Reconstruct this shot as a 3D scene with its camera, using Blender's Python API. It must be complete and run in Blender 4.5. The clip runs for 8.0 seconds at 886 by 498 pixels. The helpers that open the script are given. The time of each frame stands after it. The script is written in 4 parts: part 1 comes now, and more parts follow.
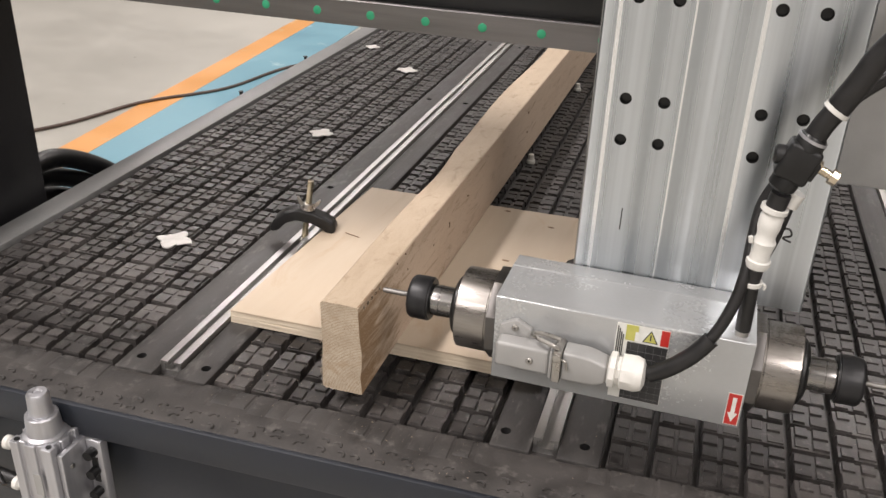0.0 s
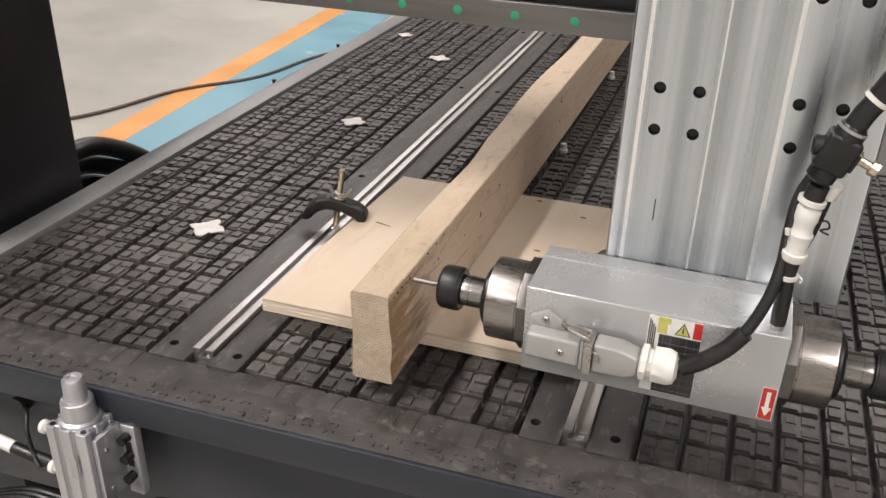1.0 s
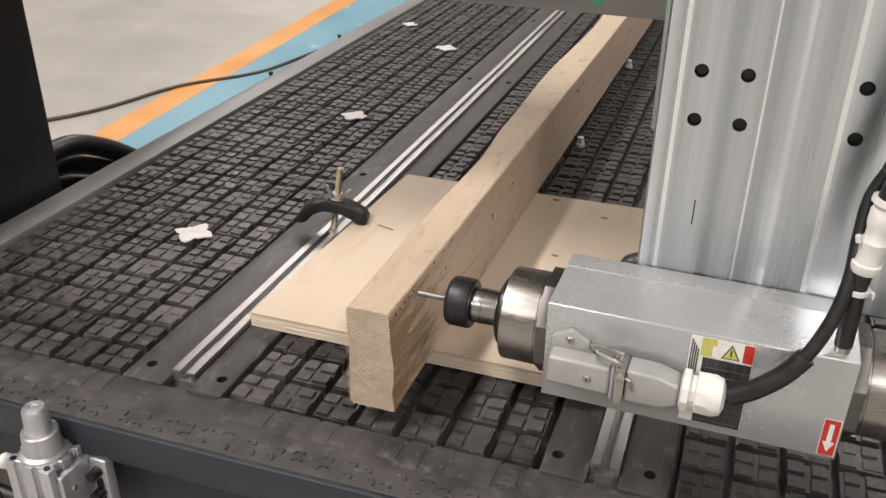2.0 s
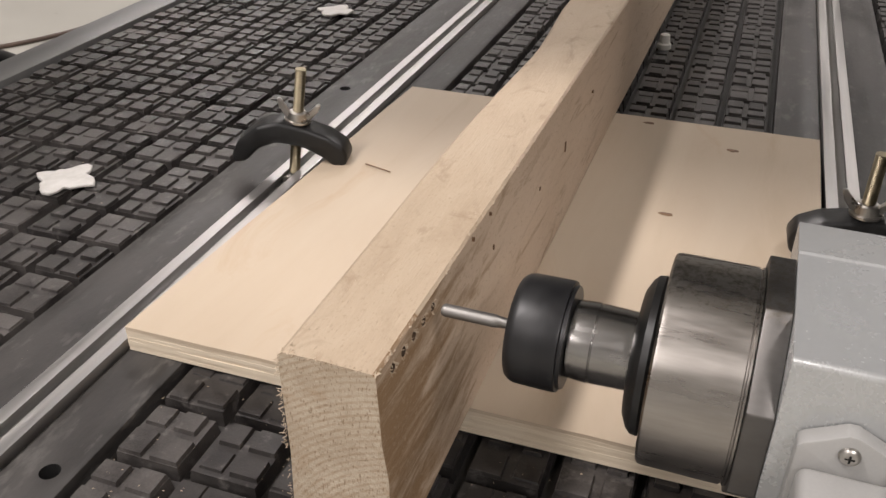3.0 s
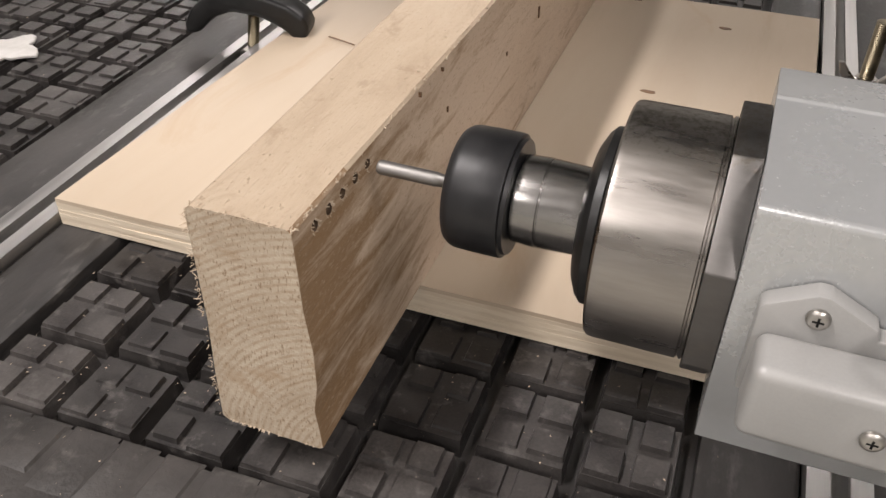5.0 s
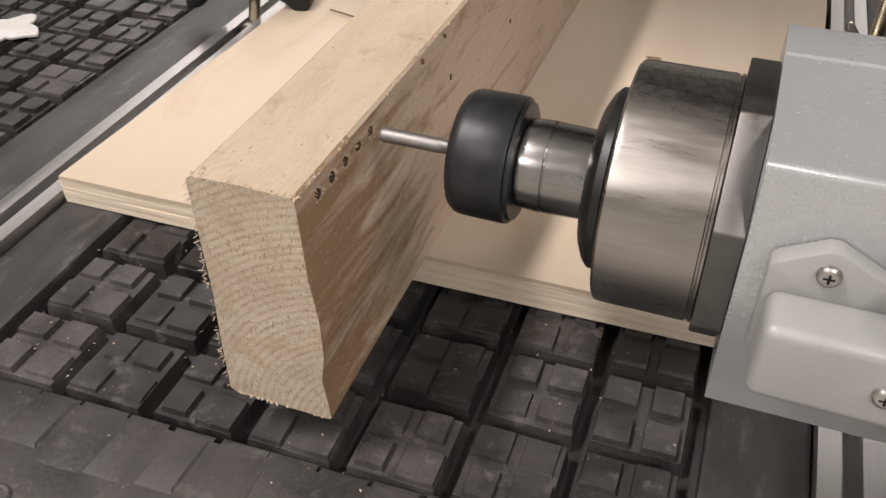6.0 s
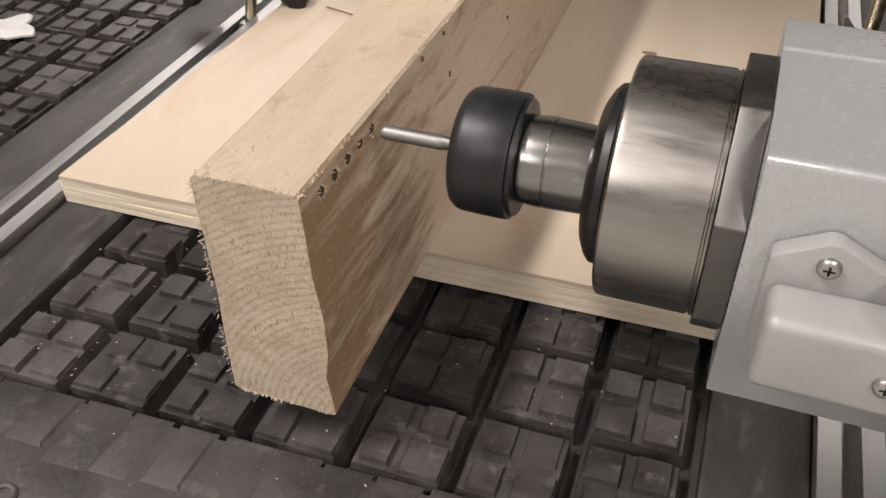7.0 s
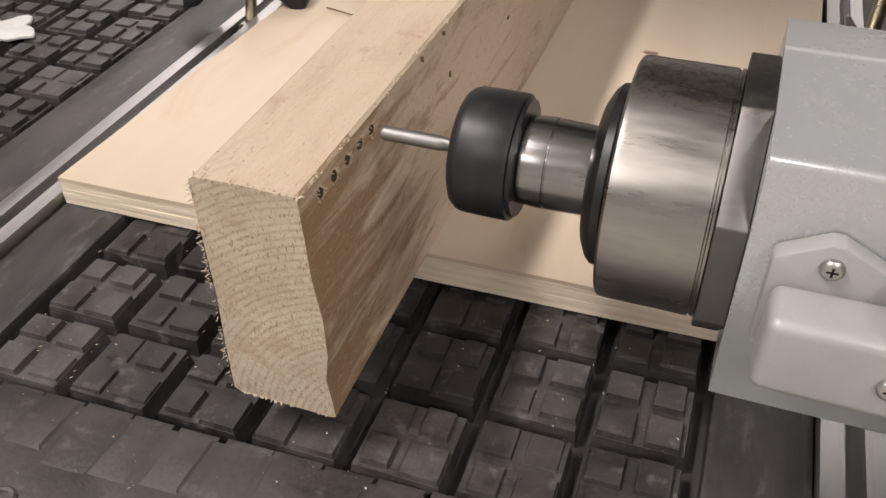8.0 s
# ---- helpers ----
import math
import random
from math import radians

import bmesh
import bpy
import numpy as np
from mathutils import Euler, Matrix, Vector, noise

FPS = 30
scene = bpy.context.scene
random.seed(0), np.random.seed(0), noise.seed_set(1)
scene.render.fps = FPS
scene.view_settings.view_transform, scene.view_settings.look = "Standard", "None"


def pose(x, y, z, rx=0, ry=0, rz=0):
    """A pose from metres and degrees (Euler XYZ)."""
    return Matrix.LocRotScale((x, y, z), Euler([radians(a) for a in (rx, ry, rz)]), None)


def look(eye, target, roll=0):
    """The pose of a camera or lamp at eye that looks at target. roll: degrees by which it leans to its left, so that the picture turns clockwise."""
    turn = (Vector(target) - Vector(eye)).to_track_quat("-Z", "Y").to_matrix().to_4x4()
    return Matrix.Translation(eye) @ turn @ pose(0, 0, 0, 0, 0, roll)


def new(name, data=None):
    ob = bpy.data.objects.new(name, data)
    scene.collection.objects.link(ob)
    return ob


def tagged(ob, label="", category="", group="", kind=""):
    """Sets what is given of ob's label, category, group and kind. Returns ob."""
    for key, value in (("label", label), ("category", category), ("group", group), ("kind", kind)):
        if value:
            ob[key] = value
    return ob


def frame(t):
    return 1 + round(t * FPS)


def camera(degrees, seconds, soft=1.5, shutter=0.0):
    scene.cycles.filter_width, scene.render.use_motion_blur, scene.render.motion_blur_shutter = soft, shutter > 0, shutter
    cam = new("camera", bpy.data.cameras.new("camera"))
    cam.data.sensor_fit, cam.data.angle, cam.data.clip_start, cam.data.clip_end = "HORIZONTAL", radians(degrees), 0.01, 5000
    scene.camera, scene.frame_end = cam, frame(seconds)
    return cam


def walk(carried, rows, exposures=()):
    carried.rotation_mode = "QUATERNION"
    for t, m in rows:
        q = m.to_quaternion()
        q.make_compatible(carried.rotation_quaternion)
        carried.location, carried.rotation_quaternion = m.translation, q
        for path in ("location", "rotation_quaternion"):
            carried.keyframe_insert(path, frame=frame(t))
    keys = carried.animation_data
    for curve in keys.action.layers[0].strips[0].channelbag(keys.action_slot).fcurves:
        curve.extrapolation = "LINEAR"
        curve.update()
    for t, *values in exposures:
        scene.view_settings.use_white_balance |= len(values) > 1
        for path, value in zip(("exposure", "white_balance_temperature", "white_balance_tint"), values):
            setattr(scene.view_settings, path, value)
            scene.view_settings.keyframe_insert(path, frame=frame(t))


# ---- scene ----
cam = camera(53.5, 8.0)
PATH = [
    (0, (0.339, -0.79, 0.65), (-0.182, 0.917, -0.252), 2.3),
    (0.5, (0.339, -0.789, 0.649), (-0.217, 0.896, -0.273), 2.1),
    (1, (0.339, -0.785, 0.65), (-0.246, 0.887, -0.278), 1.6),
    (1.5, (0.338, -0.779, 0.646), (-0.262, 0.889, -0.282), 1.2),
    (1.7, (0.338, -0.767, 0.643), (-0.264, 0.898, -0.287), 0.9),
    (2.8, (0.125, -0.294, 0.41), (-0.47, 1.325, -0.602), 0.3),
    (3, (0.123, -0.256, 0.375), (-0.461, 1.342, -0.675), 0.4),
    (3.2, (0.129, -0.245, 0.354), (-0.454, 1.327, -0.737), 0.2),
    (3.5, (0.126, -0.242, 0.344), (-0.441, 1.315, -0.776), 0.5),
    (4, (0.134, -0.239, 0.34), (-0.433, 1.316, -0.784), 0.9),
    (4.5, (0.138, -0.234, 0.334), (-0.421, 1.299, -0.822), 1.0),
    (5, (0.141, -0.225, 0.33), (-0.401, 1.27, -0.884), 1.2),
    (5.2, (0.143, -0.222, 0.327), (-0.401, 1.261, -0.9), 0.9),
    (6.3, (0.141, -0.227, 0.324), (-0.405, 1.231, -0.931), -0.4),
    (6.5, (0.138, -0.228, 0.324), (-0.399, 1.231, -0.934), -0.2),
    (7, (0.14, -0.228, 0.326), (-0.395, 1.231, -0.933), -0.5),
    (7.5, (0.14, -0.228, 0.325), (-0.395, 1.233, -0.931), -0.5),
    (8, (0.14, -0.226, 0.325), (-0.399, 1.232, -0.933), -0.7),
]
walk(cam, [(t, look(eye, target, roll)) for t, eye, target, roll in PATH], [(0, 0.04), (1.7, 0.04), (2.8, -0.10), (4.0, -0.06), (5.0, 0.0), (8.0, 0.03)])

# ---- world and light: a closed workshop hall lit by added, unseen ceiling fixtures ----
world = bpy.data.worlds.new("hall_air")
world.use_nodes = True
world.node_tree.nodes["Background"].inputs["Color"].default_value = (0.75, 0.85, 1.0, 1)
world.node_tree.nodes["Background"].inputs["Strength"].default_value = 0.3
scene.world = world
FLOOR_Z = -0.8
CEIL_Z = 5.2
XS, YS, ZS = 0.0, 0.0657, 0.1297          # spindle axis
# First lamp follows the timber's shadow; the others are added for brightness and sheen.
LAMPS = [(-2.6, -1.6, 370), (-2.6, -6.5, 240), (3.0, -5.5, 320), (3.4, -1.6, 140), (-6.5, 9.0, 230), (-2.6, 6.0, 210), (2.2, 5.5, 230)]
for lx, ly, watts in LAMPS:
    lamp = bpy.data.lights.new("unseen_ceiling_lamp", "AREA")
    lamp.shape, lamp.size, lamp.size_y, lamp.energy = "RECTANGLE", 0.5, 2.2, watts
    lamp.color = (1.0, 0.925, 0.905)
    new("lamp_light", lamp).matrix_world = pose(lx, ly, CEIL_Z - 0.14)


# ---- materials ----
def mat(name, c1, c2, rough=0.5, metal=0.0, scale=(8, 8, 8), fine=120.0, bump=0.15, dirt=None, dirt_at=0.6, rough_var=0.12, detail=5.0, per_piece=0.0, coat=0.0, spec=0.5, fine_mix=0.35, bump_size=0.002):
    """Two scales of noise between two colours, an optional dirt layer with its own shape, bump and gloss variation."""
    m = bpy.data.materials.new(name)
    m.use_nodes = True
    nt = m.node_tree
    nd, ln = nt.nodes, nt.links
    bsdf = nd["Principled BSDF"]
    tc = nd.new("ShaderNodeTexCoord")
    mp = nd.new("ShaderNodeMapping")
    mp.inputs["Scale"].default_value = scale
    ln.new(tc.outputs["Object"], mp.inputs["Vector"])
    vec = mp.outputs["Vector"]
    info = nd.new("ShaderNodeObjectInfo")
    if per_piece:
        cmb = nd.new("ShaderNodeVectorMath")
        cmb.operation = "MULTIPLY_ADD"
        cmb.inputs[1].default_value = (1, 1, 1)
        sc = nd.new("ShaderNodeVectorMath")
        sc.operation = "SCALE"
        sc.inputs[0].default_value = (37, 53, 71)
        ln.new(info.outputs["Random"], sc.inputs["Scale"])
        ln.new(vec, cmb.inputs[0])
        ln.new(sc.outputs["Vector"], cmb.inputs[2])
        vec = cmb.outputs["Vector"]

    def noise_tex(s, d=5.0, r=0.55):
        n = nd.new("ShaderNodeTexNoise")
        n.inputs["Scale"].default_value, n.inputs["Detail"].default_value, n.inputs["Roughness"].default_value = s, d, r
        ln.new(vec, n.inputs["Vector"])
        return n.outputs["Fac"]

    big, small = noise_tex(1.0, detail), noise_tex(fine / max(scale), 4.0, 0.6)
    mix = nd.new("ShaderNodeMath")
    mix.operation = "MULTIPLY_ADD"
    mix.inputs[1].default_value = fine_mix
    sub = nd.new("ShaderNodeMath")
    sub.operation = "SUBTRACT"
    sub.inputs[1].default_value = fine_mix * 0.5
    ln.new(small, mix.inputs[0])
    ln.new(big, sub.inputs[0])
    ln.new(sub.outputs[0], mix.inputs[2])
    ramp = nd.new("ShaderNodeValToRGB")
    ramp.color_ramp.elements[0].position, ramp.color_ramp.elements[1].position = 0.3, 0.72
    ramp.color_ramp.elements[0].color, ramp.color_ramp.elements[1].color = (*c1, 1), (*c2, 1)
    ln.new(mix.outputs[0], ramp.inputs["Fac"])
    colour = ramp.outputs["Color"]
    if per_piece:
        vary = nd.new("ShaderNodeHueSaturation")
        mr = nd.new("ShaderNodeMapRange")
        mr.inputs["To Min"].default_value, mr.inputs["To Max"].default_value = 1 - per_piece, 1 + per_piece
        ln.new(info.outputs["Random"], mr.inputs["Value"])
        ln.new(mr.outputs["Result"], vary.inputs["Value"])
        ln.new(colour, vary.inputs["Color"])
        colour = vary.outputs["Color"]
    if dirt:
        dn = noise_tex(2.3, 6.0, 0.65)
        dr = nd.new("ShaderNodeMapRange")
        dr.inputs["From Min"].default_value, dr.inputs["From Max"].default_value = dirt_at, dirt_at + 0.14
        ln.new(dn, dr.inputs["Value"])
        dm = nd.new("ShaderNodeMix")
        dm.data_type = "RGBA"
        ln.new(dr.outputs["Result"], dm.inputs["Factor"])
        ln.new(colour, dm.inputs["A"])
        dm.inputs["B"].default_value = (*dirt, 1)
        colour = dm.outputs["Result"]
    ln.new(colour, bsdf.inputs["Base Color"])
    rr = nd.new("ShaderNodeMapRange")
    rr.inputs["From Min"].default_value, rr.inputs["From Max"].default_value = 0.3, 0.7
    rr.inputs["To Min"].default_value, rr.inputs["To Max"].default_value = max(0.03, rough - rough_var), min(1, rough + rough_var)
    ln.new(mix.outputs[0], rr.inputs["Value"])
    ln.new(rr.outputs["Result"], bsdf.inputs["Roughness"])
    bsdf.inputs["Metallic"].default_value = metal
    bsdf.inputs["Coat Weight"].default_value = coat
    bsdf.inputs["Specular IOR Level"].default_value = spec
    if bump:
        bp = nd.new("ShaderNodeBump")
        bp.inputs["Strength"].default_value, bp.inputs["Distance"].default_value = bump, bump_size
        ln.new(mix.outputs[0], bp.inputs["Height"])
        ln.new(bp.outputs["Normal"], bsdf.inputs["Normal"])
    return m


M_FLOOR = mat("painted_concrete", (0.345, 0.333, 0.298), (0.445, 0.428, 0.382), 0.38, scale=(0.6, 0.6, 0.6), fine=12, bump=0.0)
M_ORANGE = mat("orange_floor_paint", (0.62, 0.28, 0.07), (0.72, 0.36, 0.13), 0.4, scale=(3, 3, 3), fine=40, bump=0.05, dirt=(0.60, 0.42, 0.22), dirt_at=0.6)
M_BLUE = mat("blue_floor_paint", (0.13, 0.29, 0.37), (0.19, 0.37, 0.44), 0.4, scale=(2, 2, 2), fine=40, bump=0.05, dirt=(0.42, 0.56, 0.58), dirt_at=0.6)
M_WALL = mat("hall_wall_paint", (0.66, 0.66, 0.64), (0.74, 0.74, 0.72), 0.7, scale=(0.5, 0.5, 0.5), fine=20)
M_CEIL = mat("hall_ceiling_sheet", (0.60, 0.60, 0.60), (0.68, 0.68, 0.68), 0.6, scale=(0.5, 0.5, 6), fine=20)
M_PAD = mat("moulded_black_board", (0.018, 0.0158, 0.0152), (0.063, 0.057, 0.053), 0.47, scale=(42, 42, 42), fine=620, bump=0.55, dirt=(0.100, 0.093, 0.087), dirt_at=0.57, per_piece=0.45, bump_size=0.0006, spec=0.55, fine_mix=0.55)
M_BED = mat("bed_groove_board", (0.020, 0.018, 0.017), (0.044, 0.040, 0.037), 0.55, scale=(14, 14, 14), fine=300, bump=0.3, dirt=(0.055, 0.05, 0.047), dirt_at=0.64, bump_size=0.001)
M_BORDER = mat("worn_border_board", (0.021, 0.019, 0.0175), (0.060, 0.054, 0.050), 0.6, scale=(24, 24, 24), fine=260, bump=0.45, dirt=(0.095, 0.088, 0.080), dirt_at=0.56, bump_size=0.003)
M_STRIP = mat("scuffed_grey_strip", (0.021, 0.0195, 0.0185), (0.054, 0.050, 0.047), 0.52, scale=(34, 12, 34), fine=320, bump=0.35, dirt=(0.088, 0.083, 0.077), dirt_at=0.56, spec=0.5)
M_LIP = mat("grey_edge_strip", (0.13, 0.13, 0.128), (0.20, 0.20, 0.195), 0.45, scale=(10, 4, 10), fine=160, bump=0.1)
M_ALU = mat("extruded_aluminium", (0.38, 0.373, 0.36), (0.54, 0.53, 0.515), 0.48, 1.0, scale=(90, 2.5, 90), fine=200, bump=0.06, dirt=(0.42, 0.40, 0.38), dirt_at=0.66)
M_FRAME = mat("slate_blue_paint", (0.011, 0.0135, 0.019), (0.017, 0.0205, 0.028), 0.45, scale=(5, 5, 5), fine=150, bump=0.08, dirt=(0.045, 0.046, 0.048), dirt_at=0.68)
M_BLACKPAINT = mat("black_machine_paint", (0.007, 0.007, 0.008), (0.012, 0.012, 0.013), 0.42, scale=(4, 4, 4), fine=150, bump=0.08)
M_RAIL = mat("ground_steel_rail", (0.15, 0.145, 0.14), (0.22, 0.21, 0.205), 0.45, 0.9, scale=(2, 40, 40), fine=160, bump=0.05)
M_GREEN = mat("green_rail_cap", (0.02, 0.25, 0.12), (0.03, 0.32, 0.16), 0.5, scale=(60, 60, 60))
M_HOUSE = mat("silver_grey_paint", (0.400, 0.410, 0.410), (0.450, 0.460, 0.460), 0.25, 0.45, scale=(9, 9, 9), fine=260, bump=0.0, rough_var=0.03)
M_DIECAST = mat("cast_grey_cover", (0.29, 0.29, 0.28), (0.35, 0.345, 0.335), 0.42, 0.15, scale=(20, 20, 20), fine=900, bump=0.10, rough_var=0.06, bump_size=0.0003)
M_STEEL = mat("turned_steel", (0.250, 0.233, 0.215), (0.375, 0.352, 0.328), 0.31, 1.0, scale=(9, 60, 60), fine=400, bump=0.03, dirt=(0.34, 0.315, 0.29), dirt_at=0.66, rough_var=0.08)
def grime(m, lo, hi, dark):
    """Speckled grime that has settled on the upper side of a turned part."""
    nd, ln = m.node_tree.nodes, m.node_tree.links
    bsdf = nd["Principled BSDF"]
    old = bsdf.inputs["Base Color"].links[0].from_socket
    tc = nd.new("ShaderNodeTexCoord")
    sep = nd.new("ShaderNodeSeparateXYZ")
    ln.new(tc.outputs["Object"], sep.inputs["Vector"])
    n = nd.new("ShaderNodeTexNoise")
    n.inputs["Scale"].default_value, n.inputs["Detail"].default_value, n.inputs["Roughness"].default_value = 330, 6, 0.75
    ln.new(tc.outputs["Object"], n.inputs["Vector"])
    mr = nd.new("ShaderNodeMapRange")
    mr.inputs["From Min"].default_value, mr.inputs["From Max"].default_value, mr.inputs["To Max"].default_value = lo, hi, 0.36
    ln.new(sep.outputs["Z"], mr.inputs["Value"])
    add = nd.new("ShaderNodeMath")
    add.operation = "ADD"
    ln.new(n.outputs["Fac"], add.inputs[0])
    ln.new(mr.outputs["Result"], add.inputs[1])
    st = nd.new("ShaderNodeMapRange")
    st.inputs["From Min"].default_value, st.inputs["From Max"].default_value, st.inputs["To Max"].default_value = 0.80, 0.98, 0.68
    ln.new(add.outputs[0], st.inputs["Value"])
    mx = nd.new("ShaderNodeMix")
    mx.data_type = "RGBA"
    mx.inputs["B"].default_value = (*dark, 1)
    ln.new(st.outputs["Result"], mx.inputs["Factor"])
    ln.new(old, mx.inputs["A"])
    ln.new(mx.outputs["Result"], bsdf.inputs["Base Color"])


grime(M_STEEL, 0.036, 0.0470, (0.10, 0.085, 0.065))
M_PLATE = mat("dull_steel_plate", (0.115, 0.110, 0.105), (0.18, 0.172, 0.165), 0.5, 1.0, scale=(14, 30, 30), fine=400, bump=0.04, dirt=(0.17, 0.155, 0.14), dirt_at=0.6)
grime(M_PLATE, 0.036, 0.0490, (0.10, 0.085, 0.065))
M_STEEL2 = mat("polished_steel", (0.22, 0.214, 0.205), (0.33, 0.32, 0.31), 0.24, 1.0, scale=(12, 40, 40), fine=400, bump=0.0, rough_var=0.05)
M_BIT = mat("ground_carbide", (0.22, 0.21, 0.20), (0.31, 0.30, 0.285), 0.48, 0.9, scale=(30, 200, 200), fine=500, bump=0.04)
M_NUT = mat("blackened_steel_nut", (0.009, 0.009, 0.010), (0.018, 0.018, 0.019), 0.42, 0.2, scale=(80, 20, 20), fine=500, bump=0.08, rough_var=0.08)
M_BLACKPART = mat("black_oxide", (0.007, 0.007, 0.007), (0.015, 0.015, 0.015), 0.4, 0.2, scale=(40, 40, 40), fine=300, bump=0.1)
M_RUBBER = mat("black_rubber_hose", (0.006, 0.006, 0.006), (0.012, 0.011, 0.011), 0.42, scale=(40, 40, 40), fine=300, bump=0.1)
M_WHITEPL = mat("white_nylon", (0.58, 0.57, 0.53), (0.68, 0.67, 0.63), 0.35, scale=(40, 40, 40), fine=300, bump=0.08, spec=0.5)
M_BRASS = mat("nickel_brass", (0.50, 0.42, 0.30), (0.66, 0.58, 0.46), 0.28, 1.0, scale=(60, 60, 60))
M_ZINC = mat("zinc_plated_steel", (0.36, 0.345, 0.32), (0.50, 0.48, 0.45), 0.35, 1.0, scale=(80, 80, 80), fine=400, bump=0.1)
M_STUD = mat("yellow_zinc_thread", (0.20, 0.17, 0.115), (0.31, 0.27, 0.19), 0.42, 1.0, scale=(80, 80, 80), fine=400, bump=0.1)
# Near-black lining puts the shade inside bores and slots into the colour.
M_HOLE = mat("bore_shade_black", (0.004, 0.004, 0.004), (0.008, 0.008, 0.008), 0.7, scale=(60, 60, 60), bump=0.0)
# Reflections on the column are put into its colour as pale vertical bands.
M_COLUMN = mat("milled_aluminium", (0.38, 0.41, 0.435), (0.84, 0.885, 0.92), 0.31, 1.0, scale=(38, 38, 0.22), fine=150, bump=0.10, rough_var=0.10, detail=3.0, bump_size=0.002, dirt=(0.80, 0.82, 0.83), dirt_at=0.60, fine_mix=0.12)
# Near-white metal for strips that stand in for column highlights.
M_HIGHLIGHT = mat("highlight_aluminium", (0.90, 0.93, 0.95), (0.97, 0.98, 0.99), 0.24, 1.0, scale=(60, 60, 2), fine=150, bump=0.05, rough_var=0.06)
def brushed(m, amount, way):
    """Grinding marks that draw highlights out along one direction."""
    nd, ln = m.node_tree.nodes, m.node_tree.links
    v = nd.new("ShaderNodeCombineXYZ")
    for k in range(3):
        v.inputs[k].default_value = way[k]
    nd["Principled BSDF"].inputs["Anisotropic"].default_value = amount
    ln.new(v.outputs["Vector"], nd["Principled BSDF"].inputs["Tangent"])


brushed(M_COLUMN, 0.92, (0, 0, 1))
brushed(M_HIGHLIGHT, 0.9, (0, 0, 1))
M_ALUBODY = mat("anodised_aluminium", (0.42, 0.42, 0.44), (0.54, 0.54, 0.56), 0.42, 0.8, scale=(60, 60, 4), fine=300, bump=0.06)
M_CABLE = mat("brown_floor_cable", (0.05, 0.032, 0.024), (0.09, 0.06, 0.045), 0.5, scale=(9, 9, 9))
M_STICKER = mat("white_sticker", (0.62, 0.62, 0.58), (0.72, 0.72, 0.68), 0.45, scale=(60, 60, 60), bump=0.02)
M_YELLOW = mat("yellow_sticker", (0.42, 0.41, 0.09), (0.50, 0.48, 0.13), 0.45, scale=(60, 60, 60), bump=0.02)
M_RED = mat("red_sticker", (0.40, 0.018, 0.014), (0.48, 0.028, 0.02), 0.4, scale=(60, 60, 60), bump=0.02)
M_PRINT = mat("black_print", (0.015, 0.015, 0.016), (0.03, 0.03, 0.03), 0.45, scale=(60, 60, 60), bump=0.02)
M_GREYINK = mat("grey_print", (0.10, 0.10, 0.10), (0.15, 0.15, 0.15), 0.45, scale=(60, 60, 60), bump=0.02)
M_BOREWOOD = mat("scorched_bore_wood", (0.035, 0.020, 0.010), (0.09, 0.052, 0.026), 0.7, scale=(300, 300, 300))
M_PLUG = mat("white_crumpled_tape", (0.46, 0.445, 0.415), (0.58, 0.565, 0.54), 0.6, scale=(50, 50, 50), fine=200, bump=0.4)
M_KNOT = mat("dark_knot_wood", (0.10, 0.055, 0.03), (0.20, 0.115, 0.06), 0.6, scale=(200, 200, 200))
M_FIBRE = mat("torn_wood_fibre", (0.45, 0.36, 0.265), (0.56, 0.465, 0.355), 0.8, scale=(200, 200, 200), spec=0.2)


